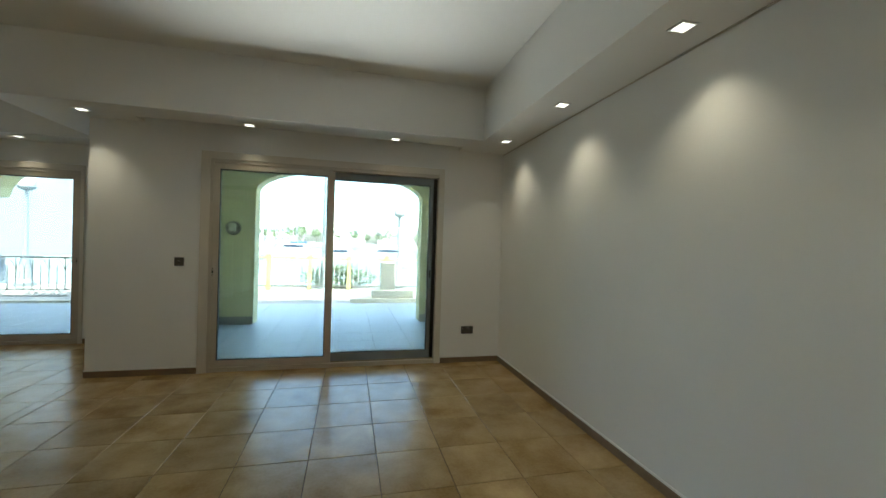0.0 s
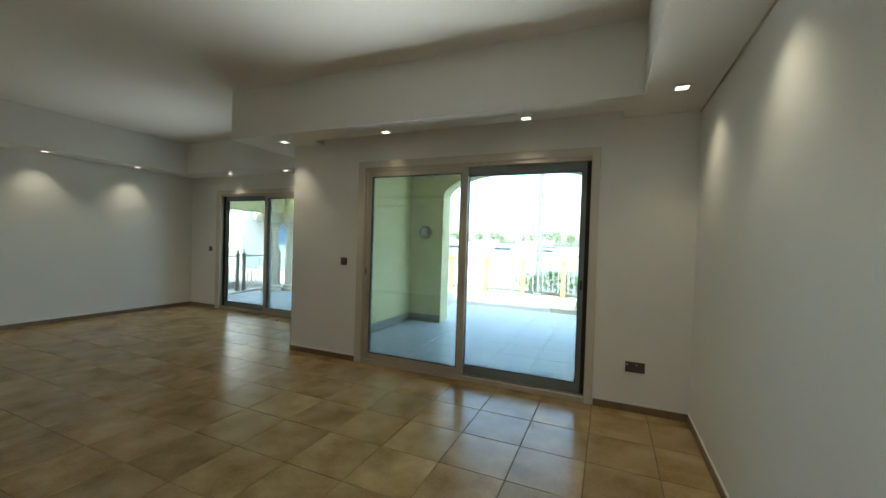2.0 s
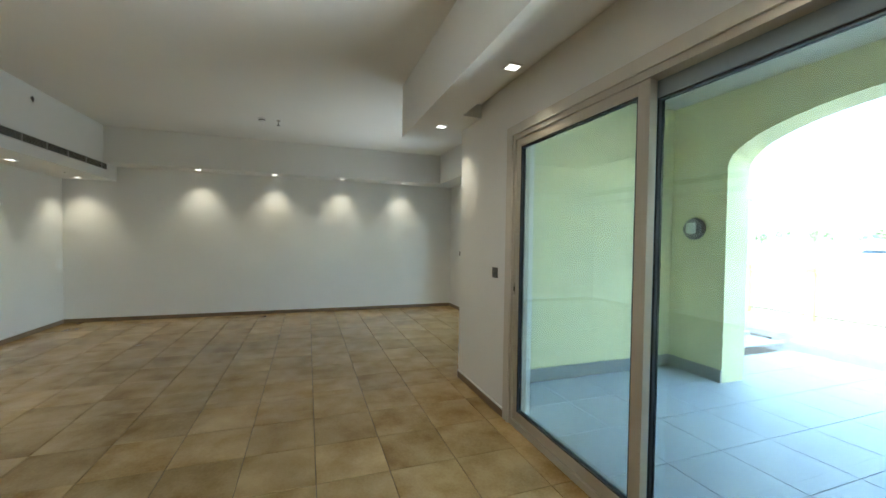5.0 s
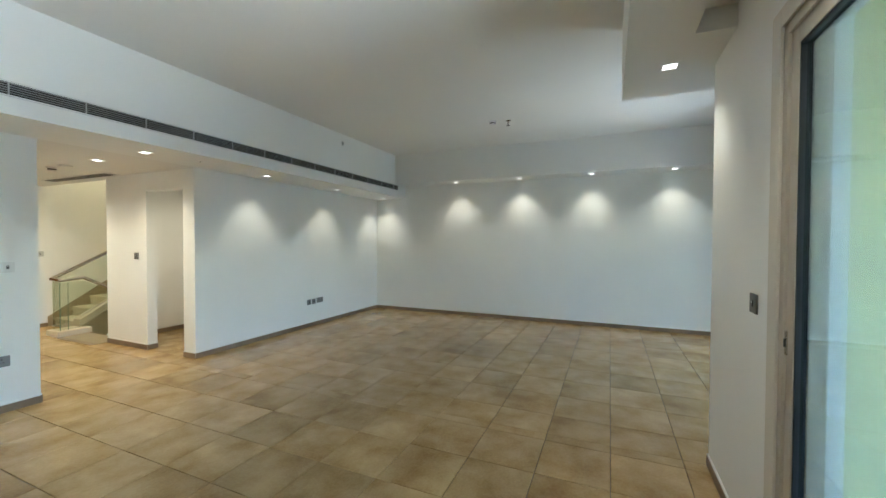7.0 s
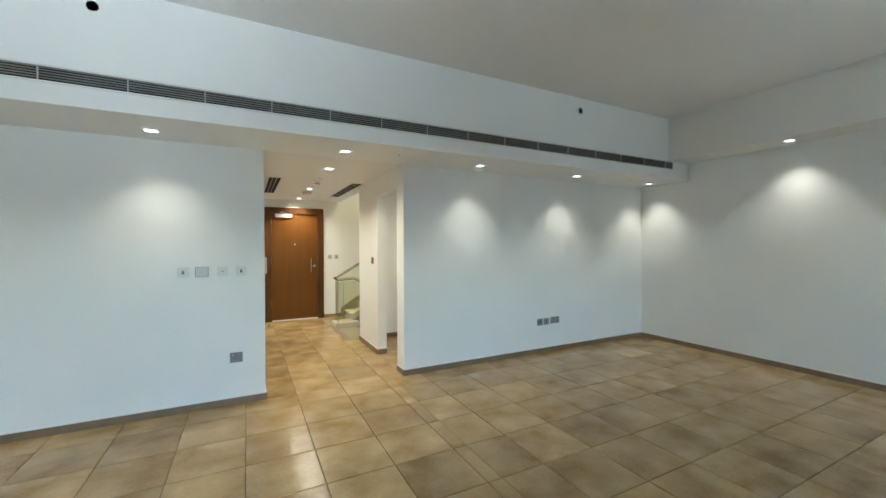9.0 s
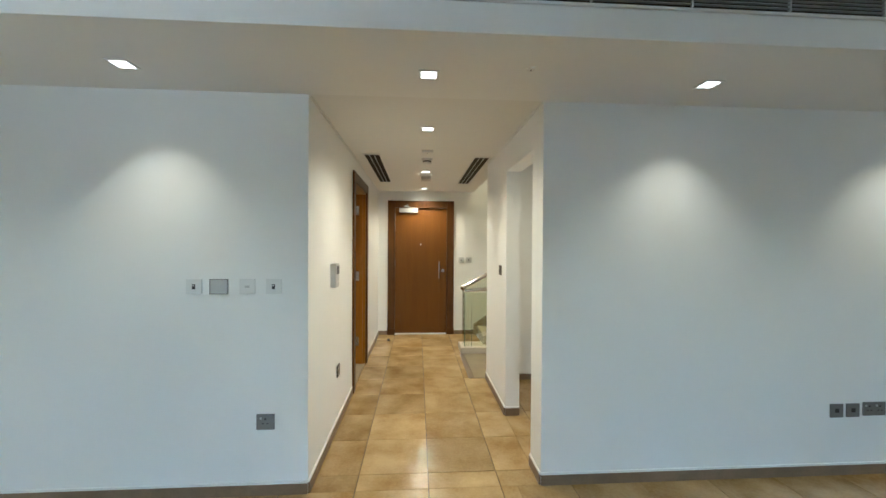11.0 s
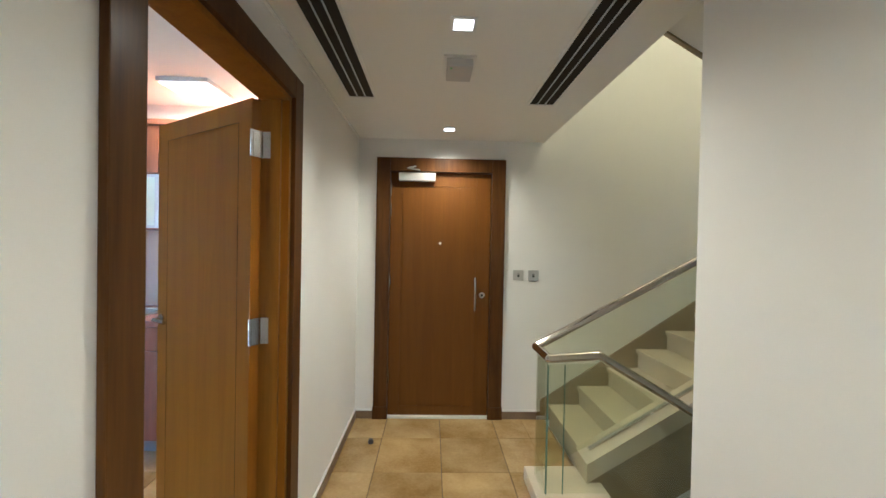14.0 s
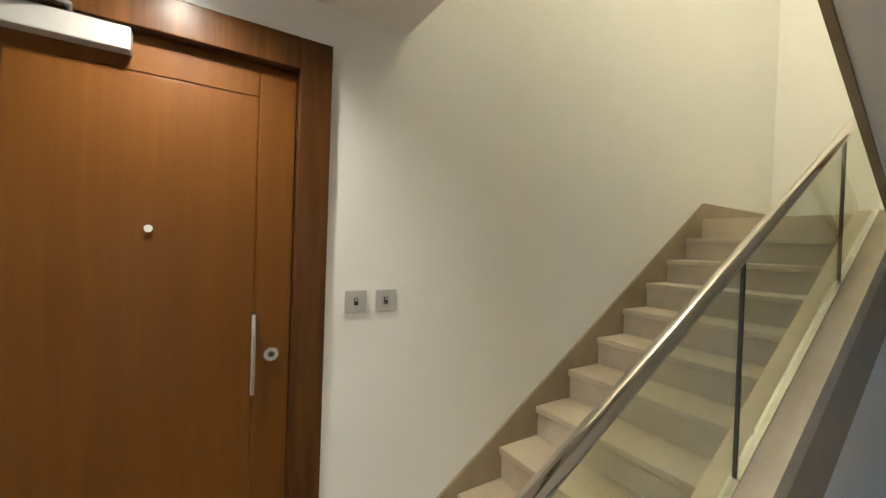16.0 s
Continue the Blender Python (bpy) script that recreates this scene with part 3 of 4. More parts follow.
for x in (-2.0, -5.3):
    pl = thing("soffit_sensor", "tiny flush white sensor in the ceiling band", "sensor", "soffit sensors", at=(x, 0.2, ZS))
    part("disc", lathe([(0.02, -0.006), (0.022, 0.0)], (0, 0, 0), 16), WHITE, pl)
    part("pin", lathe([(0.005, -0.012), (0.005, -0.0061)], (0, 0, 0), 8), PLATE, pl)


# ---------------------------------------------------------------- switches and sockets
def wall_plate(name, label, at, facing, w, h, mat, bits, category):
    """A plate on a wall. bits: small pieces as (x0, z0, x1, z1, depth, material) from the plate's middle."""
    ob = thing(name, label, category, at=at)
    ob.rotation_euler = (0, 0, {"N": math.pi, "S": 0.0, "E": math.pi / 2, "W": -math.pi / 2}[facing])
    part("plate", boxes((-w / 2, -0.009, -h / 2, w / 2, -0.0005, h / 2), bevel=0.002), mat, ob)
    for x0, z0, x1, z1, d, m in bits:
        part("rocker" if "switch" in name else "insert", boxes((x0, -0.009 - d, z0, x1, -0.0091, z1), bevel=0.0008), m, ob)
    return ob


ROCK = [(-0.008, -0.014, 0.008, 0.014, 0.004, BLACK), (-0.005, 0.002, 0.005, 0.011, 0.0055, SILVER)]
PINS = [(-0.005, 0.012, 0.005, 0.022, 0.001, BLACK), (-0.018, -0.012, -0.007, -0.006, 0.001, BLACK), (0.007, -0.012, 0.018, -0.006, 0.001, BLACK), (-0.03, 0.016, -0.02, 0.028, 0.004, SILVER)]
def shifted(bits, dx):
    return [(a + dx, b, c + dx, d, e, m) for a, b, c, d, e, m in bits]


EDGE = [(-0.05, -0.0425, -0.045, 0.0425, 0.002, PLATE), (0.045, -0.0425, 0.05, 0.0425, 0.002, PLATE), (-0.045, -0.0425, 0.045, -0.0385, 0.002, PLATE), (-0.045, 0.0385, 0.045, 0.0425, 0.002, PLATE)]
for x, m in ((-0.21, PLATE), (-0.345, WHITE), (-0.50, WHITE), (-0.645, PLATE)):
    big = m is WHITE and x == -0.345
    wall_plate("light_switch", "square white switch plate on the white wall", (x, YS, 1.19), "N", 0.10 if big else 0.085, 0.085, SILVER if big else WHITE, ROCK if m is PLATE else EDGE + [(-0.012, -0.006, 0.012, 0.006, 0.003, SILVER)] if big else [(-0.012, -0.006, 0.012, 0.006, 0.003, SILVER)], "switch")
wall_plate("wall_socket", "grey switched three-pin wall socket", (-0.60, YS, 0.42), "N", 0.10, 0.088, PLATE, PINS, "socket")
for i, x in enumerate((-4.09, -4.20)):
    wall_plate("data_socket", "grey square data socket low on the wall", (x, YS, 0.405), "N", 0.085, 0.085, PLATE, [(-0.014, -0.012, 0.014, 0.014, 0.001, BLACK)], "socket")
wall_plate("double_socket", "grey double three-pin wall socket", (-4.345, YS, 0.412), "N", 0.15, 0.085, PLATE, shifted(PINS, -0.036) + shifted(PINS, 0.036), "socket")
wall_plate("double_socket", "dark double three-pin socket near the corner", (1.80, YN, 0.385), "S", 0.15, 0.088, PLATE_DARK, shifted(PINS, -0.036) + shifted(PINS, 0.036), "socket")
wall_plate("light_switch", "dark square terrace light switch", (-1.27, YN, 1.145), "S", 0.085, 0.085, PLATE_DARK, ROCK, "switch")
wall_plate("light_switch", "dark square balcony light switch", (-5.54, YN2, 1.14), "S", 0.085, 0.085, PLATE_DARK, ROCK, "switch")
for x in (-2.17, -2.295):
    wall_plate("light_switch", "square brushed steel switch beside the front door", (x + 0.014, YD, 1.19), "N", 0.085, 0.085, SILVER, ROCK, "switch")
wall_plate("light_switch", "dark square switch on the hall wall", (HR, -1.36, 1.21), "E", 0.085, 0.085, PLATE_DARK, ROCK, "switch")
wall_plate("light_switch", "dark square switch beside the door phone", (HL, -0.968, 1.20), "W", 0.088, 0.088, PLATE_DARK, ROCK, "switch")
wall_plate("wall_socket", "dark three-pin socket low on the hall wall", (HL, -1.03, 0.44), "W", 0.09, 0.088, PLATE_DARK, PINS, "socket")
ph = thing("door_phone", "silver wall intercom with a small dark screen", "intercom", at=(HL, -0.816, 1.205))
part("body", boxes((-0.042, -0.058, -0.086, -0.001, 0.058, 0.086), bevel=0.006), SILVER, ph)
part("screen", boxes((-0.0445, -0.048, 0.01, -0.0422, 0.022, 0.07)), BLACK, ph, "small dark screen")
for i in range(3):
    part("button", boxes((-0.0455, -0.04 + i * 0.028, -0.052, -0.0423, -0.022 + i * 0.028, -0.044), bevel=0.001), WHITE, ph)
part("speaker_slots", boxes(*[(-0.0436, 0.03, 0.015 + i * 0.01, -0.0423, 0.048, 0.019 + i * 0.01) for i in range(5)]), PLATE, ph)

# ---------------------------------------------------------------- front door
fd = tagged(new("door_front"), "dark stained wooden front door with steel closer, closed", "door", kind="structure")
ax0, ax1 = -2.035, -0.985
part("door_frame", boxes((ax0, YD + 0.001, 0.10, ax0 + 0.11, YD + 0.022, 2.13), (ax1 - 0.11, YD + 0.001, 0.10, ax1, YD + 0.022, 2.13), (ax0 + 0.11, YD + 0.001, 2.02, ax1 - 0.11, YD + 0.022, 2.13), bevel=0.004), WOOD_FRAME, fd)
part("plinth_block", boxes((ax0 - 0.006, YD + 0.001, 0, ax0 + 0.116, YD + 0.028, 0.10), (ax1 - 0.116, YD + 0.001, 0, ax1 + 0.006, YD + 0.028, 0.10), bevel=0.004), WOOD_FRAME, fd)
part("jamb", boxes((-1.99, YD - 0.14, 0, -1.925, YD, 2.09), (-1.095, YD - 0.14, 0, -1.03, YD, 2.09), (-1.925, YD - 0.14, 2.02, -1.095, YD, 2.09)), WOOD_FRAME, fd)
leaf = part("leaf", boxes((-1.924, YD - 0.07, 0.012, -1.096, YD - 0.025, 2.018), bevel=0.002), WOOD_DARK, fd)
yl = YD - 0.025
part("raised_panel", boxes((-1.80, yl, 0.10, -1.195, yl + 0.004, 1.90), bevel=0.0015), WOOD_DARK, leaf)
part("stile", boxes((-1.92, yl, 0.015, -1.806, yl + 0.004, 2.015), (-1.189, yl, 0.015, -1.10, yl + 0.004, 2.015), bevel=0.0015), WOOD_DARK, leaf)
part("rail", boxes((-1.80, yl, 1.906, -1.195, yl + 0.004, 2.015), (-1.80, yl, 0.015, -1.195, yl + 0.004, 0.094), bevel=0.0015), WOOD_DARK, leaf)
part("peephole", tube(bmesh.new(), (-1.508, yl, 1.44), (-1.508, yl + 0.014, 1.44), 0.011), BRIGHT, leaf, "small steel peephole")
bm = pipe([(-1.80, yl, 0.90), (-1.80, yl + 0.045, 0.90), (-1.80, yl + 0.052, 0.96), (-1.80, yl + 0.052, 1.10), (-1.80, yl + 0.045, 1.16), (-1.80, yl, 1.16)], 0.009)
part("pull_handle", bm, STEEL, leaf, "bowed steel pull handle", smooth=True)
lk = part("lock", tube(bmesh.new(), (-1.86, yl, 1.02), (-1.86, yl + 0.022, 1.02), 0.024, 20), STEEL, leaf, "round steel lock")
part("cylinder", tube(bmesh.new(), (-1.86, yl + 0.022, 1.02), (-1.86, yl + 0.027, 1.02), 0.010), BLACK, lk)
part("threshold", boxes((-1.925, YD - 0.08, 0.0, -1.095, YD + 0.012, 0.018), bevel=0.004), BRIGHT, fd, "bright metal threshold")
for z in (0.28, 1.08, 1.66, 1.82):
    part("hinge", tube(bmesh.new(), (-1.098, yl + 0.006, z), (-1.098, yl + 0.006, z + 0.10), 0.008, 10), STEEL, fd)
cl = part("door_closer", boxes((-1.46, yl, 1.945, -1.165, yl + 0.05, 2.01), bevel=0.004), SILVER, fd, "silver box door closer")
part("closer_arm", pipe([(-1.33, yl + 0.03, 2.01), (-1.33, yl + 0.05, 2.03), (-1.24, yl + 0.10, 2.035), (-1.30, YD + 0.023, 2.06)], 0.007), PLATE, cl)

# ---------------------------------------------------------------- kitchen door
kd = tagged(new("door_kitchen"), "orange-brown wooden door standing open into the kitchen", "door", kind="structure")
def hall_frame(y0, y1, h):
    w = 0.085
    rows = []
    for xs in ((HL - 0.02, HL - 0.001), (HL + 0.121, HL + 0.14)):
        rows += [(xs[0], y0 - w, 0, xs[1], y0 + 0.012, h + w), (xs[0], y1 - 0.012, 0, xs[1], y1 + w, h + w), (xs[0], y0 + 0.012, h - 0.012, xs[1], y1 - 0.012, h + w)]
    return rows
part("architrave", boxes(*hall_frame(KD[0], KD[1], KD[2]), bevel=0.004), WOOD_FRAME, kd, "dark stained architrave")
part("lining", boxes((HL - 0.001, KD[0], 0, HL + 0.121, KD[0] + 0.03, KD[2]), (HL - 0.001, KD[1] - 0.03, 0, HL + 0.121, KD[1], KD[2]), (HL - 0.001, KD[0] + 0.03, KD[2] - 0.03, HL + 0.121, KD[1] - 0.03, KD[2])), WOOD_JAMB_LIT, kd)
part("stop", boxes((HL + 0.03, KD[0] + 0.03, 0, HL + 0.07, KD[0] + 0.045, KD[2] - 0.03), (HL + 0.03, KD[1] - 0.045, 0, HL + 0.07, KD[1] - 0.03, KD[2] - 0.03)), WOOD_JAMB_LIT, kd)
piv = Matrix.Translation((HL + 0.108, KD[0] + 0.033, 0)) @ pose(0, 0, 0, 0, 0, -33)
kl_bm = boxes((0.008, 0.0, 0.012, 0.82, 0.044, 2.02), bevel=0.002)
kl_bm.transform(piv)
leaf = part("leaf", kl_bm, WOOD_WARM, kd)
bm = boxes((0.10, 0.044, 1.93, 0.72, 0.0448, 1.9325), (0.10, 0.044, 0.10, 0.1025, 0.0448, 1.93), (0.72, 0.044, 0.10, 0.7225, 0.0448, 1.93))
bm.transform(piv)
part("groove", bm, WOOD_FRAME, leaf)
bm = tube(bmesh.new(), (0.77, 0.044, 1.02), (0.77, 0.085, 1.02), 0.011)
tube(bm, (0.77, 0.082, 1.02), (0.66, 0.082, 1.02), 0.010)
tube(bm, (0.77, 0.044, 1.02), (0.77, 0.051, 1.02), 0.026, 20)
bm.transform(piv)
part("lever_handle", bm, STEEL, leaf, "steel lever handle", smooth=True)
for z in (0.22, 1.0, 1.78):
    bm = boxes((-0.001, -0.002, z, 0.006, 0.043, z + 0.11))
    tube(bm, (0.0, 0.048, z), (0.0, 0.048, z + 0.11), 0.007, 10)
    bm.transform(piv)
    hg = part("hinge", bm, STEEL, kd, "satin steel hinge")
    part("hinge_plate", boxes((HL + 0.075, KD[0] + 0.03, z, HL + 0.119, KD[0] + 0.034, z + 0.11)), STEEL, kd)

# ---------------------------------------------------------------- kitchen
def base_unit(x, w):
    ob = thing("base_cabinet", "red-brown laminate base cabinet with a steel handle", "cabinet", "kitchen base cabinets", at=(x, 0, 0))
    part("body", boxes((0.002, YD + 0.002, 0.10, w - 0.002, -3.54, 0.86)), WOOD_RED, ob)
    part("toe_kick", boxes((0.002, YD + 0.002, 0, w - 0.002, -3.60, 0.10)), PLATE, ob)
    d = part("drawer_front", boxes((0.004, -3.54, 0.70, w - 0.004, -3.52, 0.855), bevel=0.002), WOOD_RED, ob)
    part("handle", pipe([(w / 2 - 0.06, -3.52, 0.79), (w / 2 - 0.06, -3.495, 0.79), (w / 2 + 0.06, -3.495, 0.79), (w / 2 + 0.06, -3.52, 0.79)], 0.005, 8), STEEL, d)
    d = part("door", boxes((0.004, -3.54, 0.11, w - 0.004, -3.52, 0.694), bevel=0.002), WOOD_RED, ob)
    part("handle", pipe([(w / 2 - 0.06, -3.52, 0.64), (w / 2 - 0.06, -3.495, 0.64), (w / 2 + 0.06, -3.495, 0.64), (w / 2 + 0.06, -3.52, 0.64)], 0.005, 8), STEEL, d)


def wall_unit(x, w):
    ob = thing("wall_cabinet", "red-brown wall cabinet with frosted glass doors", "cabinet", "kitchen wall cabinets", at=(x, 0, 0))
    part("body", boxes((0.002, YD + 0.002, 1.50, w - 0.002, -3.77, 2.24)), WOOD_RED, ob)
    part("top_door", boxes((0.004, -3.77, 1.90, w - 0.004, -3.75, 2.235), bevel=0.002), WOOD_RED, ob)
    d = part("glass_door_frame", boxes((0.004, -3.77, 1.51, w - 0.004, -3.755, 1.53), (0.004, -3.77, 1.87, w - 0.004, -3.755, 1.89), (0.004, -3.77, 1.53, 0.03, -3.755, 1.87), (w - 0.03, -3.77, 1.53, w - 0.004, -3.755, 1.87)), SILVER, ob)
    part("pane", boxes((0.03, -3.766, 1.53, w - 0.03, -3.76, 1.87)), FROST, d, "frosted greenish pane")
    part("handle", boxes((w / 2 - 0.05, -3.745, 1.915, w / 2 + 0.05, -3.735, 1.925), bevel=0.002), STEEL, ob)
    part("crown", boxes((0.0, -3.79, 2.24, w, -3.74, 2.28), bevel=0.006), WOOD_RED, ob)


for i in range(5):
    base_unit(-0.1 + i * 0.6, 0.6)
    wall_unit(-0.1 + i * 0.6, 0.6)
tagged(link("worktop", boxes((-0.1, YD + 0.002, 0.862, 2.9, -3.50, 0.90), bevel=0.004), WORKTOP), "polished red granite kitchen worktop", "worktop")
sp = tagged(link("backsplash", boxes((-0.1, YD + 0.001, 0.905, 2.9, YD + 0.009, 1.495)), SPLASH), "beige tiled backsplash above the worktop", "backsplash")
tap = thing("kitchen_tap", "bowed chrome kitchen tap on the worktop", "tap", at=(0.75, -3.95, 0.90))
part("spout", pipe([(0, 0, 0), (0, 0, 0.22), (0, 0.04, 0.26), (0, 0.14, 0.26), (0, 0.18, 0.22)], 0.011), CHROME, tap, smooth=True)
part("lever", pipe([(0.012, 0, 0.08), (0.06, 0, 0.10)], 0.006), CHROME, tap)
snk = thing("sink", "steel inset sink bowl in the worktop", "sink", at=(0.75, -3.78, 0.90))
part("bowl", boxes((-0.25, -0.2, 0.0005, -0.2, 0.2, 0.006), (0.2, -0.2, 0.0005, 0.25, 0.2, 0.006), (-0.2, 0.15, 0.0005, 0.2, 0.2, 0.006), (-0.2, -0.2, 0.0005, 0.2, -0.15, 0.006), bevel=0.001), STEEL, snk)
part("bottom", boxes((-0.2, -0.15, 0.0005, 0.2, 0.15, 0.002)), PLATE, snk)

# ---------------------------------------------------------------- stairs
GO, RISE, X1, Z1 = 0.2425, 0.1555, -2.44, 0.13
YB = -3.12
st = thing("staircase", "beige marble staircase rising beside the white wall", "staircase")
for i in range(10):
    x, z = X1 - i * GO, Z1 + i * RISE
    s = part("step", boxes((x - GO - 0.03, YD + 0.015, z - 0.035, x + 0.02, YB - 0.175, z), bevel=0.006), STONE, st)
    part("riser", boxes((x - GO, YD + 0.015, z - RISE - 0.03, x, YB - 0.175, z - 0.0352)), STONE, st)
zl = Z1 + 10 * RISE
xl = X1 - 10 * GO
part("landing", boxes((-6.19, YD + 0.012, zl - 0.2, xl + 0.02, -2.13, zl), bevel=0.004), STONE, st)
part("landing_riser", boxes((xl - 0.05, YD + 0.015, zl - RISE - 0.03, xl, YB - 0.1, zl - 0.21)), STONE, st)
sl = RISE / GO
part("wall_stringer", prism([(X1 + 0.08, 0.0), (X1 + 0.08, 0.16), (xl, zl + 0.12), (-6.19, zl + 0.12), (-6.19, zl), (xl, zl - 0.30), (X1 - 0.2, 0.0)], "y", YD + 0.001, YD + 0.014), STONE_DARK, st, "brown marble wall skirting")
def string_z(x):
    return 0.675 + 0.60 * (-3.15 - x)
part("outer_stringer", prism([(X1 + 0.09, string_z(X1 + 0.09)), (xl, string_z(xl)), (xl, string_z(xl) - 0.11), (X1 + 0.09, string_z(X1 + 0.09) - 0.11)], "y", YB - 0.18, YB), STONE, st, "beige marble outer string")
part("side_panel", prism([(X1 + 0.09, string_z(X1 + 0.09) - 0.11), (xl, string_z(xl) - 0.11), (xl, string_z(xl) - 0.53), (X1 - 0.1, -0.2), (X1 + 0.09, -0.2)], "y", YB - 0.10, YB - 0.01), STONE_DARK, st, "brown marble side panel")
part("soffit", prism([(X1 - 0.2, -0.12), (xl, zl - 0.34), (xl, zl - 0.44), (X1 - 0.05, -0.2)], "y", YD + 0.015, YB - 0.1), STONE_DARK, st)
part("plinth", boxes((-2.44, -3.30, 0.0, -2.03, -2.97, 0.085), bevel=0.012), STONE, st, "rounded marble plinth under the glass")
structure("wall_under_stair", prism([(X1 - 0.1, -0.202), (xl - 0.02, string_z(xl) - 0.535), (xl - 0.02, -2.7), (X1 - 0.1, -2.7)], "y", YB - 0.09, YB - 0.015), PAINT, "plastered wall under the rising flight", "wall")
# the flight that goes down
dn = thing("down_staircase", "brown marble flight going down beside the balustrade", "staircase")
for i in range(9):
    x, z = -2.42 - i * 0.25, -0.17 * (i + 1)
    part("step", boxes((x - 0.27, YB, z - 0.035, x + 0.015, -2.125, z), bevel=0.005), STONE_DARK, dn)
    part("riser", boxes((x - 0.01, YB, z, x, -2.125, z + 0.135)), STONE_DARK, dn)
structure("floor_lower", boxes((-6.2, YD, -2.8, -2.3, -2.12, -2.7)), STONE_DARK, "brown marble floor at the bottom of the stairs", "floor")
structure("wall_down_front", boxes((-2.42, YB, -2.7, -2.40, -2.12, -0.21)), PAINT, "plastered wall under the hall floor edge", "wall")
# the flight that comes back overhead
rt = thing("upper_staircase", "marble flight returning overhead with a brown edge band", "staircase")
def back(x):
    return 2.60 + 0.575 * (x + 2.81)
part("slab", prism([(-5.0, back(-5.0)), (-2.352, back(-2.352)), (-2.352, back(-2.352) + 0.34), (-5.0, back(-5.0) + 0.34)], "y", -3.09, -2.13), CEIL, rt, "off-white flight underside")
part("edge_band", prism([(-5.0, back(-5.0) - 0.012), (-2.352, back(-2.352) - 0.012), (-2.352, back(-2.352) + 0.12), (-5.0, back(-5.0) + 0.12)], "y", -3.12, -3.091), STONE_DARK, rt, "brown marble edge band")
part("upper_string", prism([(-5.0, back(-5.0) + 0.12), (-2.352, back(-2.352) + 0.12), (-2.352, back(-2.352) + 0.40), (-5.0, back(-5.0) + 0.40)], "y", -3.11, -3.091), STONE, rt)

# balustrade
bl = thing("balustrade", "frameless glass balustrade with a round steel handrail", "balustrade")
YA, YC = -3.22, -3.03
def rail_z(x):
    return 0.84 + 0.55 * (-2.07 - x)
part("handrail", pipe([(-4.95, YA, rail_z(-4.95)), (-2.07, YA, 0.84), (-2.09, YC, 0.825), (-2.365, YC, 0.845), (-4.9, YC, 0.845 - 2.535 * 0.585)], 0.024, 18), CHROME, bl, smooth=True)
for a, b in ((-2.085, -3.148), (-3.156, -4.196), (-4.204, -4.9)):
    part("glass_panel", prism([(a, rail_z(a) - 0.01), (b, rail_z(b) - 0.01), (b, string_z(b) - 0.02), (a, max(0.09, string_z(a) - 0.02))], "y", YA - 0.006, YA + 0.006), GLASS_STAIR, bl, "clear glass panel").visible_shadow = False
for x in (-3.152, -4.20):
    part("joint", boxes((x - 0.002, YA - 0.007, string_z(x), x + 0.002, YA + 0.007, rail_z(x) - 0.01)), GASKET, bl, "dark glass joint")
part("glass_panel", boxes((-2.084, YA + 0.014, 0.085, -2.072, YC - 0.004, 0.80)), GLASS_STAIR, bl).visible_shadow = False
part("glass_panel", prism([(-2.09, 0.79), (-2.36, 0.80), (-3.3, 0.28), (-3.3, -0.42), (-2.5, 0.0), (-2.09, 0.085)], "y", YC - 0.005, YC + 0.005), GLASS_STAIR, bl).visible_shadow = False
part("glass_edge", boxes((-2.089, YC - 0.006, 0.085, -2.083, YC + 0.006, 0.79), (-2.18, YC - 0.0055, 0.085, -2.177, YC + 0.0055, 0.79)), material("green_glass_edge", (0.12, 0.2, 0.15), 0.2), bl, "green polished glass edge")
part("shoe", prism([(-2.40, string_z(-2.40) + 0.012), (-4.86, string_z(-4.86) + 0.012), (-4.86, string_z(-4.86) + 0.001), (-2.40, string_z(-2.40) + 0.001)], "y", YA - 0.015, YA + 0.015), STEEL, bl, "slim metal glass shoe")

# stone borders let into the hall floor
structure("trim_stair_border", boxes((-2.395, -2.969, 0.0005, -2.072, -2.05, 0.006), bevel=0.001), STONE_DARK, "beige marble border strip at the head of the stairs", "floor border")
structure("trim_stair_line", boxes((-2.07, -2.969, 0.0005, -2.012, -2.05, 0.0055), bevel=0.001), SKIRT, "brown marble line beside the beige border", "floor border")
structure("trim_kitchen_threshold", boxes((HL + 0.002, KD[0] + 0.031, 0.0005, HL + 0.118, KD[1] - 0.031, 0.006), bevel=0.001), STONE_DARK, "beige marble threshold in the kitchen doorway", "threshold")

# debris on the hall floor
tagged(link("door_stop", lathe([(0.018, 0.0), (0.02, 0.012), (0.012, 0.03)], (-1.03, -3.72, 0.0)), PLATE_DARK), "small dark rubber door stop on the floor", "door stop")

# ---------------------------------------------------------------- terrace outside the sliding door
ZT = -0.02
structure("terrace_floor", boxes((-12.0, YN + T, -0.25, 8.0, 9.45, ZT - 0.006), (-8.0, 9.45, -0.25, -2.3, 10.25, ZT - 0.006)), GROUT, "bed under the pale terrace tiles", "floor")
structure("terrace_wall_side", boxes((-2.0, YN + T, ZT, -1.75, 7.75, 2.95)), STUCCO, "yellow stucco terrace side wall", "wall")
structure("terrace_wall_far", boxes((2.75, YN + T, ZT, 3.0, 7.75, 2.95)), STUCCO, "yellow stucco terrace side wall in shade", "wall")
arc = [(0.27 + 1.4 * math.cos(a), 2.2 + 0.43 * math.sin(a)) for a in [math.pi * k / 24 for k in range(25)]]
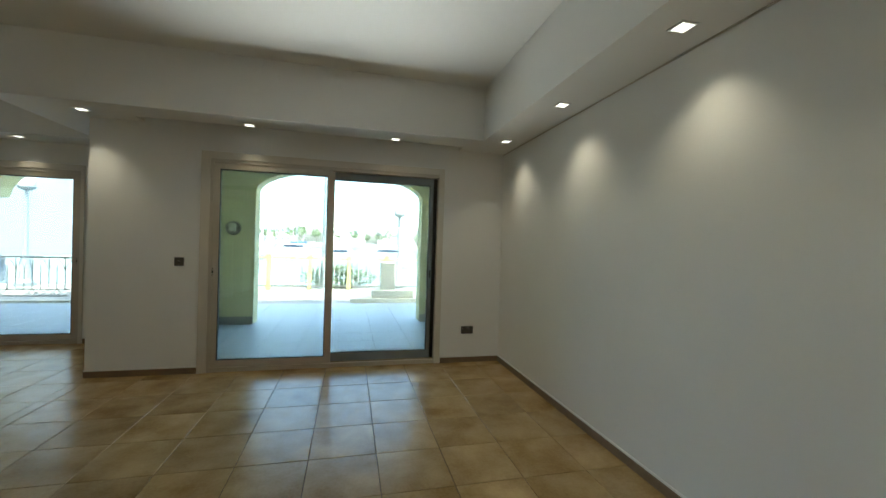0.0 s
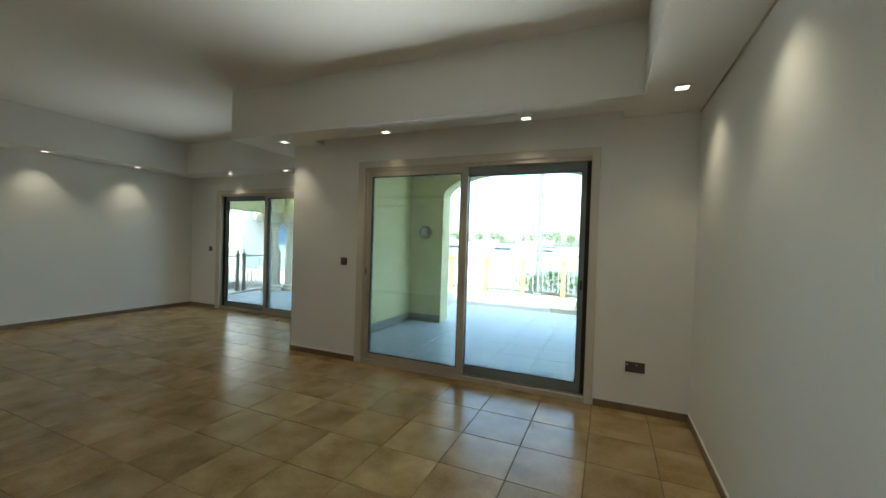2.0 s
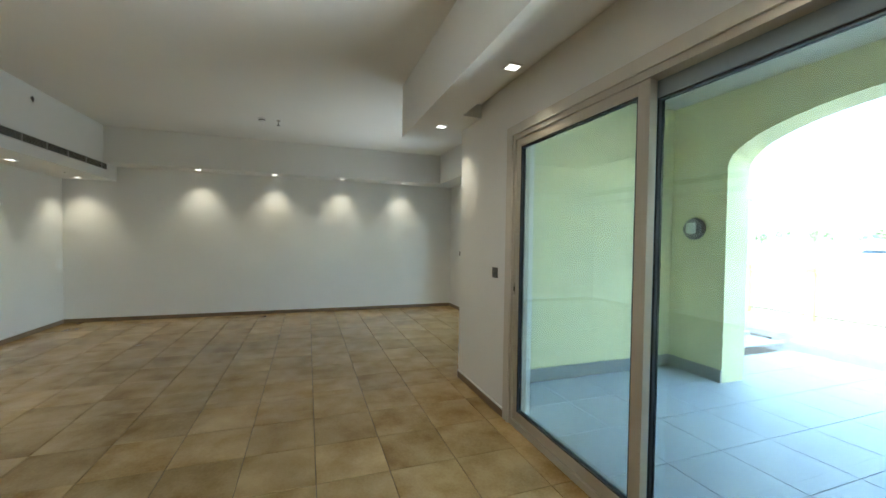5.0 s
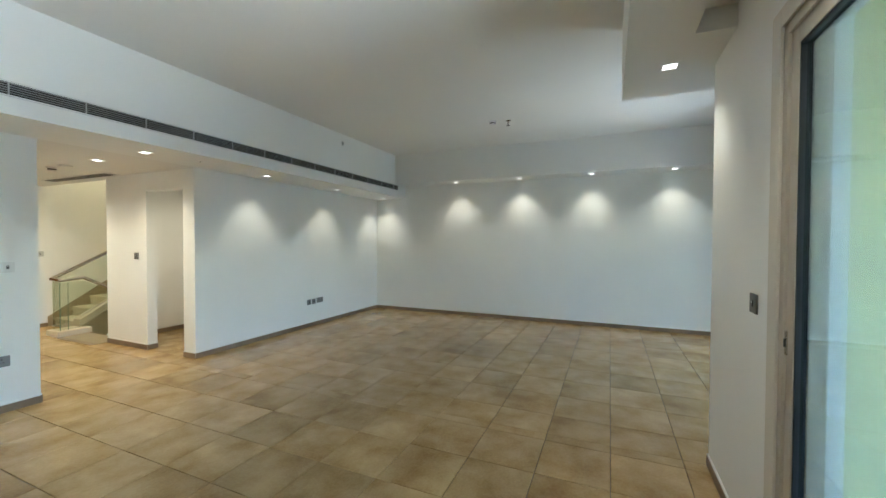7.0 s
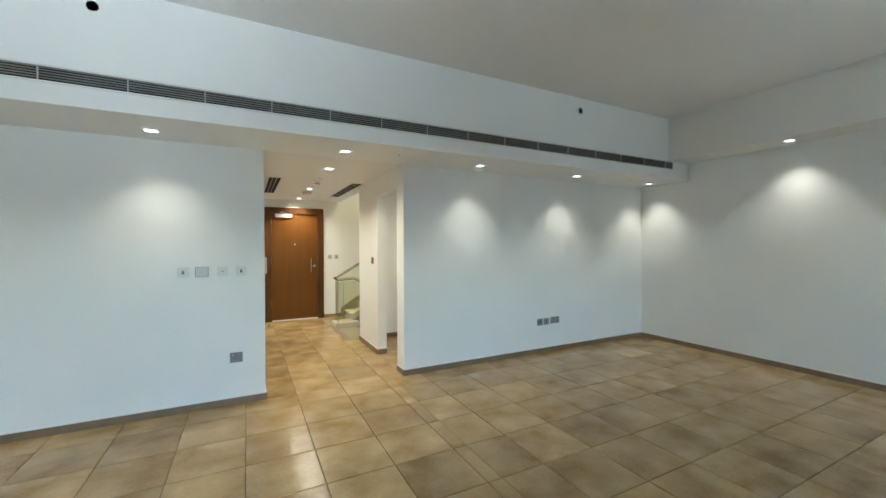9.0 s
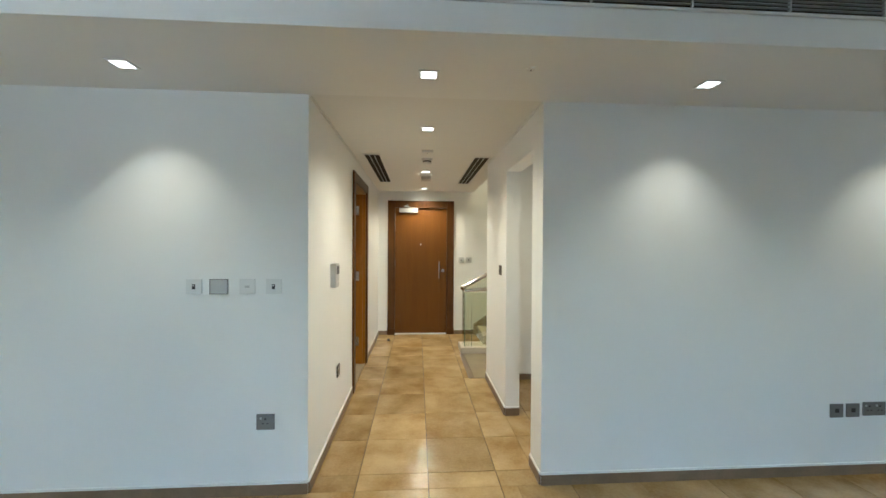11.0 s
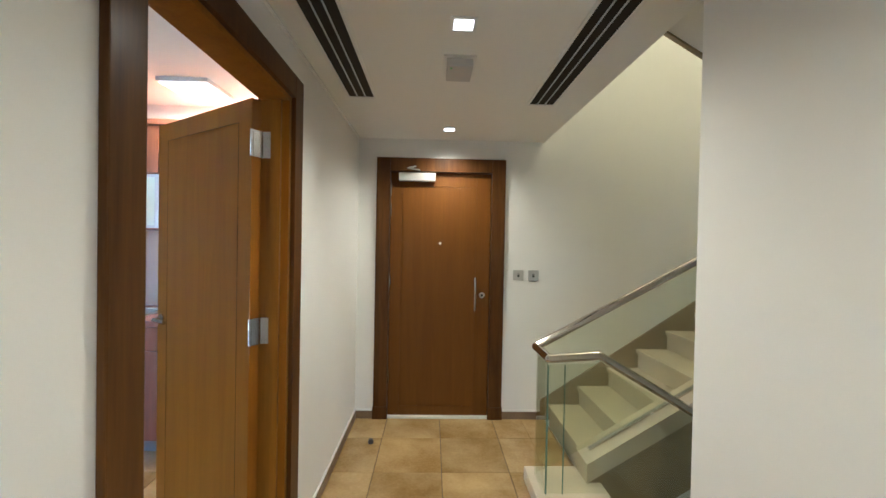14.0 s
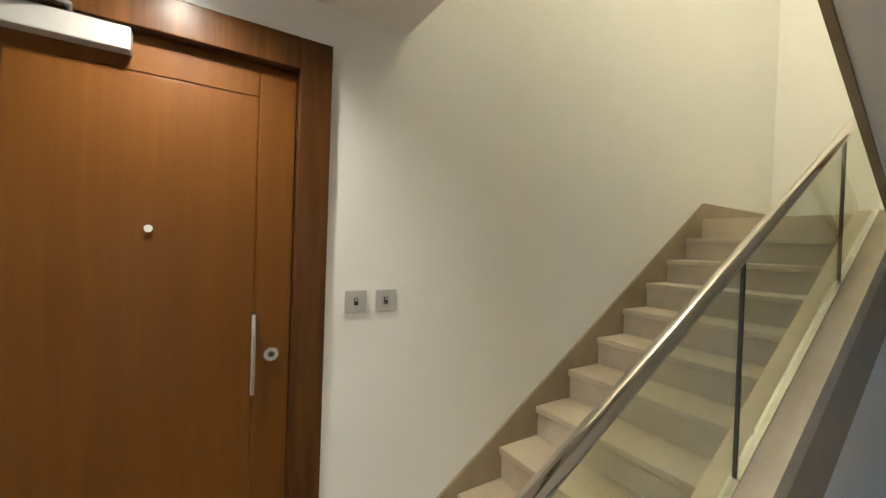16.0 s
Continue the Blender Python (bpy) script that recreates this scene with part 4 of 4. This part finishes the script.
# the wall runs on unseen up to 4.9, added for its shadow
structure("terrace_arch_wall", prism([(2.75, ZT), (2.75, 4.9), (-1.75, 4.9), (-1.75, ZT), (-1.13, ZT)] + arc[::-1] + [(1.67, ZT)], "y", 7.45, 7.78), STUCCO, "yellow stucco wall with a wide flat arch", "wall")
structure("terrace_ceiling", boxes((-1.75, YN + T, 2.95, 2.75, 7.45, 3.15)), CREAM, "pale terrace ceiling", "ceiling")
# unseen mass of assumed height, added so its shadow covers the terrace
structure("sun_block_upper", boxes((-12.0, YN2 + T, 3.3, -1.75, 6.9, 5.4), (XW - 6, -4.5, 5.8, XE + 3, 7.45, 6.0)), CREAM, "unseen cream facade and roof mass added to shade the terrace", "facade")
# unseen slab, added to keep sun out of the rooms
structure("sun_block_roof", boxes((XW - 0.4, YS - 0.12, TOP, 3.2, YN2 + T, TOP + 0.15), (HL, YD - T, TOP, 3.2, YS - 0.12, TOP + 0.15)), CREAM, "unseen slab added over the rooms to block the sun", "roof")
for x0, y0, x1, y1 in ((-1.75, YN + T, -1.735, 7.45), (-1.735, 7.435, -1.13, 7.45), (1.67, 7.435, 2.735, 7.45), (2.735, YN + T, 2.75, 7.45)):
    structure("trim_terrace_base", boxes((x0, y0, ZT, x1, y1, 0.11)), TERRACE_BASE, "grey stone skirting on the terrace", "skirting")
for z in (0.46, 2.02):
    structure("trim_band", boxes((-1.75, YN + T, z, -1.744, 7.444, z + 0.02), (-1.75, 7.444, z, -1.13, 7.45, z + 0.02), (1.67, 7.444, z, 2.74, 7.45, z + 0.02)), STUCCO, "thin raised band in the yellow stucco", "trim")
wl = thing("bulkhead_light", "round grey outdoor wall light with a pale lens", "wall light", at=(-1.455, 7.45, 1.57))
bm = lathe([(0.115, 0.0), (0.12, 0.03), (0.105, 0.06)], (0, 0, 0))
bm.transform(pose(0, 0, 0, 90))
part("body", bm, PLATE, wl, smooth=True)
part("lens", boxes((-0.05, -0.085, -0.055, 0.05, -0.06, 0.07), bevel=0.012), GLOBE, wl, "pale glass lens")
part("clip", boxes((-0.11, -0.066, -0.02, -0.052, -0.058, 0.02), (0.052, -0.066, -0.02, 0.11, -0.058, 0.02), bevel=0.003), PLATE_DARK, wl)
tl = thing("terrace_ceiling_light", "round dark rimmed terrace ceiling light, unlit", "ceiling light", at=(-1.27, 6.89, 2.95))
part("rim", lathe([(0.145, -0.05), (0.15, -0.03), (0.145, 0.0)], (0, 0, 0)), PLATE_DARK, tl, smooth=True)
part("bowl", lathe([(0.035, -0.08), (0.10, -0.072), (0.135, -0.051)], (0, 0, 0)), CREAM, tl, "cream opal bowl", smooth=True)

# terrace tiles
def tile_mesh(w, d, mat, name, h=0.006):
    me = bpy.data.meshes.new(name)
    bm = bmesh.new()
    e = 0.0022
    lo = [bm.verts.new((x, y, -h)) for x, y in ((-w / 2, -d / 2), (w / 2, -d / 2), (w / 2, d / 2), (-w / 2, d / 2))]
    mi = [bm.verts.new((v.co.x, v.co.y, -e)) for v in lo]
    up_ = [bm.verts.new((v.co.x - math.copysign(e, v.co.x), v.co.y - math.copysign(e, v.co.y), 0)) for v in lo]
    for i in range(4):
        j = (i + 1) % 4
        bm.faces.new((lo[i], lo[j], mi[j], mi[i]))
        bm.faces.new((mi[i], mi[j], up_[j], up_[i]))
    bm.faces.new(up_)
    bm.to_mesh(me)
    bm.free()
    me.materials.append(mat)
    return me


terr = structure("terrace_paving", boxes((-1.74, YN + T + 0.02, -0.03, -1.735, YN + T + 0.03, ZT - 0.007)), GROUT, "pale blue-grey terrace tiles", "floor")
tm = tile_mesh(0.495, 0.495, TERRACE, "terrace_tile")
for i in range(9):
    for j in range(9):
        x, y = -1.48 + i * 0.5, 5.40 + j * 0.5
        if y > 7.4 or x < 2.5:
            o = new("terrace_tile", tm)
            o.location, o.parent = (x, y, ZT), terr
tb = tile_mesh(0.495, 0.495, TERRACE, "balcony_tile")
bal = structure("balcony_paving", boxes((-7.0, 6.6, -0.03, -6.99, 6.61, ZT - 0.007)), GROUT, "pale balcony tiles", "floor")
for i in range(11):
    for j in range(7):
        o = new("balcony_tile", tb)
        o.location, o.parent = (-7.25 + i * 0.5, 6.82 + j * 0.5, ZT), bal

# balcony column and railings
def balcony_column(x, y, lift=0.0):
    co = thing("column", "round cream stone column with a moulded capital", "column", "paired balcony columns", at=(x, y, ZT))
    part("base", lathe([(0.25, 0.0), (0.25, 0.08), (0.215, 0.10), (0.225, 0.15), (0.19, 0.19)], (0, 0, 0)), CREAM, co, smooth=True)
    part("shaft", lathe([(0.185, 0.19), (0.18, 1.0), (0.155, 1.56)], (0, 0, 0)), CREAM, co, smooth=True)
    part("capital", lathe([(0.155, 1.56), (0.185, 1.58), (0.165, 1.61), (0.18, 1.69), (0.23, 1.76), (0.25, 1.80)], (0, 0, 0)), CREAM, co, smooth=True)
    part("abacus", boxes((-0.27, -0.27, 1.80 + lift, 0.27, 0.27, 2.04 - lift), bevel=0.02), CREAM, co)


balcony_column(-6.25, 9.15)
balcony_column(-6.62, 8.78, 0.004)
structure("balcony_beam", prism([(-6.5, 4.9), (-6.5, 2.02), (-5.75, 2.02)] + [(-4.1 - 1.65 * math.cos(a), 2.02 + 0.8 * math.sin(a)) for a in [math.pi * k / 14 for k in range(1, 14)]] + [(-2.45, 2.02), (-1.95, 2.02), (-1.95, 4.9)], "y", 8.95, 9.35), STUCCO, "cream arched beam above the balcony column", "beam")
structure("balcony_beam_side", boxes((-6.75, YN2 + T, 2.021, -6.35, 8.949, 4.9)), STUCCO, "cream beam from the wall to the column", "beam")
structure("balcony_ceiling", boxes((-6.05, YN2 + T, 2.95, -2.0, 8.95, 3.1)), CREAM, "pale balcony ceiling", "ceiling")


def iron_railing(a, b, label):
    """An ornamental iron railing between two posts: pointed arches, rails and crossed lower band."""
    a, b = Vector((*a, ZT)), Vector((*b, ZT))
    d = b - a
    n = d.length
    ob = thing("iron_railing", label, "railing", "balcony railings", at=a)
    ob.rotation_euler = (0, 0, math.atan2(d.y, d.x))
    for x in (0.0, n):
        p = part("post", lathe([(0.06, 0.05), (0.06, 0.12), (0.045, 0.14), (0.045, 0.92), (0.06, 0.93), (0.06, 0.98), (0.02, 1.0), (0.025, 1.05), (0.006, 1.09)], (x, 0, 0), 12), IRON, ob, smooth=True)
    part("kerb", boxes((-0.1, -0.1, 0.0, n + 0.1, 0.1, 0.05), bevel=0.008), CREAM, ob, "cream stone kerb")
    part("top_rail", boxes((0.04, -0.025, 0.90, n - 0.04, 0.025, 0.93), bevel=0.005), IRON, ob)
    part("bottom_rail", boxes((0.04, -0.015, 0.12, n - 0.04, 0.015, 0.14)), IRON, ob)
    part("middle_rail", boxes((0.04, -0.012, 0.26, n - 0.04, 0.012, 0.275)), IRON, ob)
    k = max(2, round(n / 0.14))
    for i in range(1, k):
        x = n * i / k
        part("baluster", tube(bmesh.new(), (x, 0, 0.275), (x, 0, 0.74 if i % 2 else 0.90), 0.008, 8), IRON, ob)
    bm = bmesh.new()
    for i in range(0, k - 1, 2):
        x0, x1 = n * i / k, n * (i + 2) / k
        for q in range(6):
            u, v = q / 6, (q + 1) / 6
            for s in (0, 1):
                xa, xb = (x0 + (x1 - x0) * 0.5 * (w if s == 0 else 2 - w) for w in (u, v))
                tube(bm, (xa, 0, 0.66 + 0.22 * math.sin(u * math.pi / 2)), (xb, 0, 0.66 + 0.22 * math.sin(v * math.pi / 2)), 0.007, 6)
    part("arches", bm, IRON, ob)
    bm = bmesh.new()
    for i in range(k):
        x0, x1 = n * i / k, n * (i + 1) / k
        tube(bm, (x0, 0, 0.14), (x1, 0, 0.262), 0.006, 6)
        tube(bm, (x0, 0, 0.262), (x1, 0, 0.14), 0.006, 6)
    part("crosses", bm, IRON, ob)


iron_railing((-6.70, 6.75), (-6.93, 8.03), "bronze iron railing with pointed arches at the balcony edge")
iron_railing((-6.97, 8.25), (-7.2, 9.6), "bronze iron railing with pointed arches at the balcony edge")
iron_railing((-6.62, 9.98), (-4.7, 9.98), "bronze iron railing beyond the balcony column")
iron_railing((-4.4, 9.98), (-2.6, 9.98), "bronze iron railing beyond the balcony column")

# ---------------------------------------------------------------- promenade and marina
structure("pavement", boxes((-40, 9.45, -1.6, 40, 14.0, -0.08)), PAVE, "sunlit pale promenade paving", "pavement")
structure("trim_step", boxes((-12, 9.45, -0.08, 8, 9.75, -0.03)), PAVE, "pale step at the terrace edge", "step")
structure("water", boxes((-1500, 14.0, -1.9, 1500, 2500, -1.5)), WATER, "bright blue marina water", "water")
structure("ground", boxes((-1500, -1500, -3.2, 1500, 2500, -2.9)), PAVE, "pale ground under everything", "ground")
structure("far_shore", boxes((-900, 190, -1.5, 900, 260, 0.3)), PAVE, "pale quay of the far shore", "shore")


def fence_run(x0, x1, y):
    ob = thing("promenade_fence", "low yellow-posted promenade fence with slim bars", "fence", "promenade fences")
    n = max(1, round((x1 - x0) / 1.15))
    for i in range(n + 1):
        x = x0 + (x1 - x0) * i / n
        part("post", boxes((x - 0.06, y - 0.06, -0.08, x + 0.06, y + 0.06, 0.93), (x - 0.08, y - 0.08, 0.93, x + 0.08, y + 0.08, 0.99), bevel=0.008), FENCE, ob)
    part("top_rail", boxes((x0, y - 0.03, 0.84, x1, y + 0.03, 0.90)), FENCE, ob)
    part("bottom_rail", boxes((x0, y - 0.02, 0.02, x1, y + 0.02, 0.06)), IRON, ob)
    for i in range(1, n * 8):
        if i % 8:
            x = x0 + (x1 - x0) * i / (n * 8)
            part("bar", tube(bmesh.new(), (x, y, 0.06), (x, y, 0.84), 0.009, 6), GLOBE, ob)


fence_run(-5.35, 3.85, 12.7)
pb = thing("stone_planter", "low pale stepped stone plinth by the terrace", "plinth", at=(1.35, 9.95, -0.08))
part("base", boxes((-0.9, -0.3, 0, 0.9, 0.4, 0.16), bevel=0.012), CREAM, pb)
part("block", boxes((-0.4, -0.2, 0.16, 0.6, 0.3, 0.34), bevel=0.012), CREAM, pb)
part("pillar", boxes((-0.2, -0.1, 0.34, 0.15, 0.2, 1.0), bevel=0.012), CREAM, pb)
random.seed(4)


def leaf_cloud(n, rx, ry, rz, size):
    bm = bmesh.new()
    for _ in range(n):
        while True:
            u = Vector((random.uniform(-1, 1), random.uniform(-1, 1), random.uniform(-1, 1)))
            if 0.25 < u.length < 1:
                break
        c = Vector((u.x * rx, u.y * ry, u.z * rz))
        m = Matrix.Translation(c) @ Euler([random.uniform(0, 6.3) for _ in range(3)]).to_matrix().to_4x4()
        vs = [bm.verts.new(m @ Vector((x * size, y * size, 0))) for x, y in ((-1, 0), (0, -0.45), (1, 0), (0, 0.45))]
        bm.faces.new(vs)
    return bm


hd = tagged(link("hedge", leaf_cloud(1800, 1.25, 0.35, 0.38, 0.05), LEAF), "loose green hedge behind the fence", "hedge", kind="stuff")
hd.location = (0.1, 13.2, 0.28)


def street_lamp(at, h, label):
    ob = thing("street_lamp", label, "street lamp", at=at)
    part("base", lathe([(0.22, 0), (0.22, 0.1), (0.14, 0.2), (0.12, 0.7), (0.08, 0.8)], (0, 0, 0), 16), POLE, ob, smooth=True)
    part("pole", tube(bmesh.new(), (0, 0, 0.8), (0, 0, h), 0.06, 12, 0.045), POLE, ob, smooth=True)
    part("bracket", lathe([(0.05, h), (0.16, h + 0.05), (0.2, h + 0.12)], (0, 0, 0), 16), POLE, ob, smooth=True)
    part("globe", lathe([(0.17, h + 0.12), (0.22, h + 0.35), (0.18, h + 0.6), (0.06, h + 0.72)], (0, 0, 0), 16), GLOBE, ob, smooth=True)
    part("finial", lathe([(0.2, h + 0.6), (0.1, h + 0.72), (0.02, h + 0.9)], (0, 0, 0), 16), POLE, ob, smooth=True)


street_lamp((2.0, 13.4, -0.08), 2.35, "grey promenade lamp with an opal lantern")
street_lamp((-8.2, 13.4, -0.08), 2.6, "grey promenade lamp with an opal lantern")
mast = thing("mast", "tall plain grey mast on the promenade", "mast", at=(-0.35, 13.0, -0.08))
part("shaft", tube(bmesh.new(), (0, 0, 0), (0, 0, 9), 0.085, 14, 0.06), POLE, mast, smooth=True)
part("foot", lathe([(0.16, 0), (0.16, 0.03), (0.09, 0.05)], (0, 0, 0), 14), POLE, mast)


def boat(x, y, s, turn, kind):
    ob = thing("motor_yacht", "white motor yacht moored in the marina", "boat", "moored boats", at=(x, y, -1.5))
    ob.rotation_euler = (0, 0, turn)
    bm = bmesh.new()
    secs = []
    for k in range(7):
        u = k / 6
        w = 1.5 * s * (1 - max(0, u - 0.45) ** 2 * 3.2)
        w = max(w, 0.05)
        xx = (-4.5 + 9.5 * u) * s
        zt = (1.1 + 0.5 * u) * s
        secs.append([bm.verts.new(p) for p in ((xx, -w, zt), (xx, -w * 0.7, 0), (xx, w * 0.7, 0), (xx, w, zt))])
    for p, q in zip(secs, secs[1:]):
        for i in range(4):
            bm.faces.new((p[i], p[(i + 1) % 4], q[(i + 1) % 4], q[i]))
    bm.faces.new(secs[0][::-1])
    bm.faces.new(secs[-1])
    part("hull", bm, HULL, ob)
    part("cabin", prism([(-3 * s, 1.2 * s), (-3 * s, 2.3 * s), (0.6 * s, 2.3 * s), (2.4 * s, 1.4 * s)], "y", -1.1 * s, 1.1 * s), HULL, ob)
    part("windows", prism([(-2.6 * s, 1.65 * s), (-2.6 * s, 2.1 * s), (0.5 * s, 2.1 * s), (1.3 * s, 1.65 * s)], "y", -1.12 * s, 1.12 * s), BOAT_DARK, ob)
    part("flybridge", boxes((-2.8 * s, -0.9 * s, 2.3 * s, -0.2 * s, 0.9 * s, 2.75 * s), bevel=0.08 * s), BLUE if kind else HULL, ob)
    part("mast", tube(bmesh.new(), (-2.2 * s, 0, 2.7 * s), (-2.5 * s, 0, 4.2 * s), 0.05 * s, 8), HULL, ob)


for i in range(16):
    boat(-62 + i * 8.6 + random.uniform(-2, 2), random.choice((42, 58, 76)), random.uniform(0.8, 1.2), random.choice((0.15, 3.0, 3.3)), i % 3 == 0)


def far_tree(x, y, h):
    ob = thing("tree", "green broadleaf tree on the far shore", "tree", "far shore trees", at=(x, y, 0.3))
    part("trunk", tube(bmesh.new(), (0, 0, 0), (0.1 * h, 0, h * 0.6), h * 0.035, 7, h * 0.02), IRON, ob)
    bm = leaf_cloud(90, h * 0.38, h * 0.38, h * 0.33, h * 0.09)
    bm.transform(Matrix.Translation((0, 0, h * 0.68)))
    part("crown", bm, LEAF, ob)


for i in range(46):
    far_tree(-150 + i * 6.6 + random.uniform(-2.5, 2.5), random.uniform(203, 225), random.uniform(5, 9))


def far_house(x, y, w, h, storeys):
    ob = thing("house", "pale low house beyond the water", "house", "far houses", at=(x, y, 0.3))
    part("wall", boxes((-w / 2, 0, 0, w / 2, 8, h)), HOUSE, ob)
    part("roof", prism([(-w / 2 - 0.5, h), (w / 2 + 0.5, h), (w / 2 - 2, h + 2), (-w / 2 + 2, h + 2)], "y", -0.5, 8.5), CREAM, ob)
    for k in range(storeys):
        for q in range(int(w // 3)):
            xx = -w / 2 + 1.0 + q * 3
            z = 1 + k * h / storeys
            part("window", boxes((xx, -0.06, z, xx + 1.2, 0.05, z + 1.5)), FAR_GLASS, ob)


for i in range(9):
    far_house(-130 + i * 31 + random.uniform(-5, 5), 232, random.uniform(14, 24), random.uniform(6, 11), 2)

nb = thing("apartment_building", "white neighbouring block with blue windows and stair tower", "building", at=(-26, 24, -0.1))
part("wall", boxes((-7, 0, 0, 7, 12, 14)), HOUSE, nb)
part("tower", boxes((-1.2, -2.2, 0, 2.2, 0, 14)), HOUSE, nb)
for k in range(3):
    part("balcony", boxes((2.5, -1.5, 2.8 + k * 3.4, 7, 0, 3.9 + k * 3.4), bevel=0.03), HOUSE, nb)
    for q in (-5.5, -3.2, 3.2, 5.2):
        w = part("window", boxes((q, -0.05, 0.9 + k * 3.4, q + 1.3, 0.06, 2.5 + k * 3.4)), FAR_GLASS, nb)
        part("sill", boxes((q - 0.1, -0.12, 0.82 + k * 3.4, q + 1.4, 0.0, 0.9 + k * 3.4)), CREAM, w)

# ---------------------------------------------------------------- floor tiles
P, J = 0.4285, 0.004
OX, OY = -1.53, 4.345


def tile_field(areas):
    """Tiles on one grid, cut at the areas' edges; gives the middle and size of each."""
    out = []
    for x0, y0, x1, y1 in areas:
        for i in range(math.floor((x0 - OX) / P), math.ceil((x1 - OX) / P)):
            for j in range(math.floor((y0 - OY) / P), math.ceil((y1 - OY) / P)):
                a, b = max(x0, OX + i * P + J / 2), min(x1, OX + (i + 1) * P - J / 2)
                c, d = max(y0, OY + j * P + J / 2), min(y1, OY + (j + 1) * P - J / 2)
                if b - a > 0.01 and d - c > 0.01:
                    out.append(((a + b) / 2, (c + d) / 2, round(b - a, 4), round(d - c, 4)))
    return out


field = tile_field([(XW, YS, XP, YN2), (XP, YS, XE, YN), (HR, YD, HL, YS), (-2.40, YD, HR, -2.02), (-3.6, -2.0, HR, YS - 0.12), (HL, KD[0], HL + 0.12, KD[1]), (HL + 0.12, YD, 3.0, YS - 0.12), (S1[0], YN, S1[1], YN + 0.02)])
tiles = structure("floor", boxes((XW + 0.02, YS + 0.02, -0.02, XW + 0.03, YS + 0.03, -0.007)), GROUT, "brown mottled stoneware floor tiles with dark joints", "floor")
near = [t for t in field if -4.3 < t[0] < XE and -4.2 < t[1] and not (t[0] > HL + 0.1 and t[1] < YS) and not (t[0] < -2.45 and t[1] < YS)]
far = [t for t in field if t not in near]
near, far = near[:300], far + near[300:]
meshes = {}
for x, y, w, d in near:
    if (w, d) not in meshes:
        meshes[(w, d)] = tile_mesh(w, d, TILE, "floor_tile")
    o = new("floor_tile", meshes[(w, d)])
    o.location, o.parent = (x, y, random.uniform(-0.0004, 0.0004)), tiles
verts, faces = [], []
for x, y, w, d in far:
    k = len(verts)
    e = 0.0022
    for m, z in ((0, -0.006), (0, -e), (e, 0.0)):
        for sx, sy in ((-1, -1), (1, -1), (1, 1), (-1, 1)):
            verts.append((x + sx * (w / 2 - m), y + sy * (d / 2 - m), z))
    for r in (0, 4):
        faces += [(k + r + i, k + r + (i + 1) % 4, k + r + 4 + (i + 1) % 4, k + r + 4 + i) for i in range(4)]
    faces.append((k + 8, k + 9, k + 10, k + 11))
me = bpy.data.meshes.new("floor_tiles_far")
me.from_pydata(verts, [], faces)
me.materials.append(TILE_REST)
o = tagged(new("floor_tiles_far", me), "brown stoneware tiles in the farther floor", kind="stuff")
o.parent = tiles
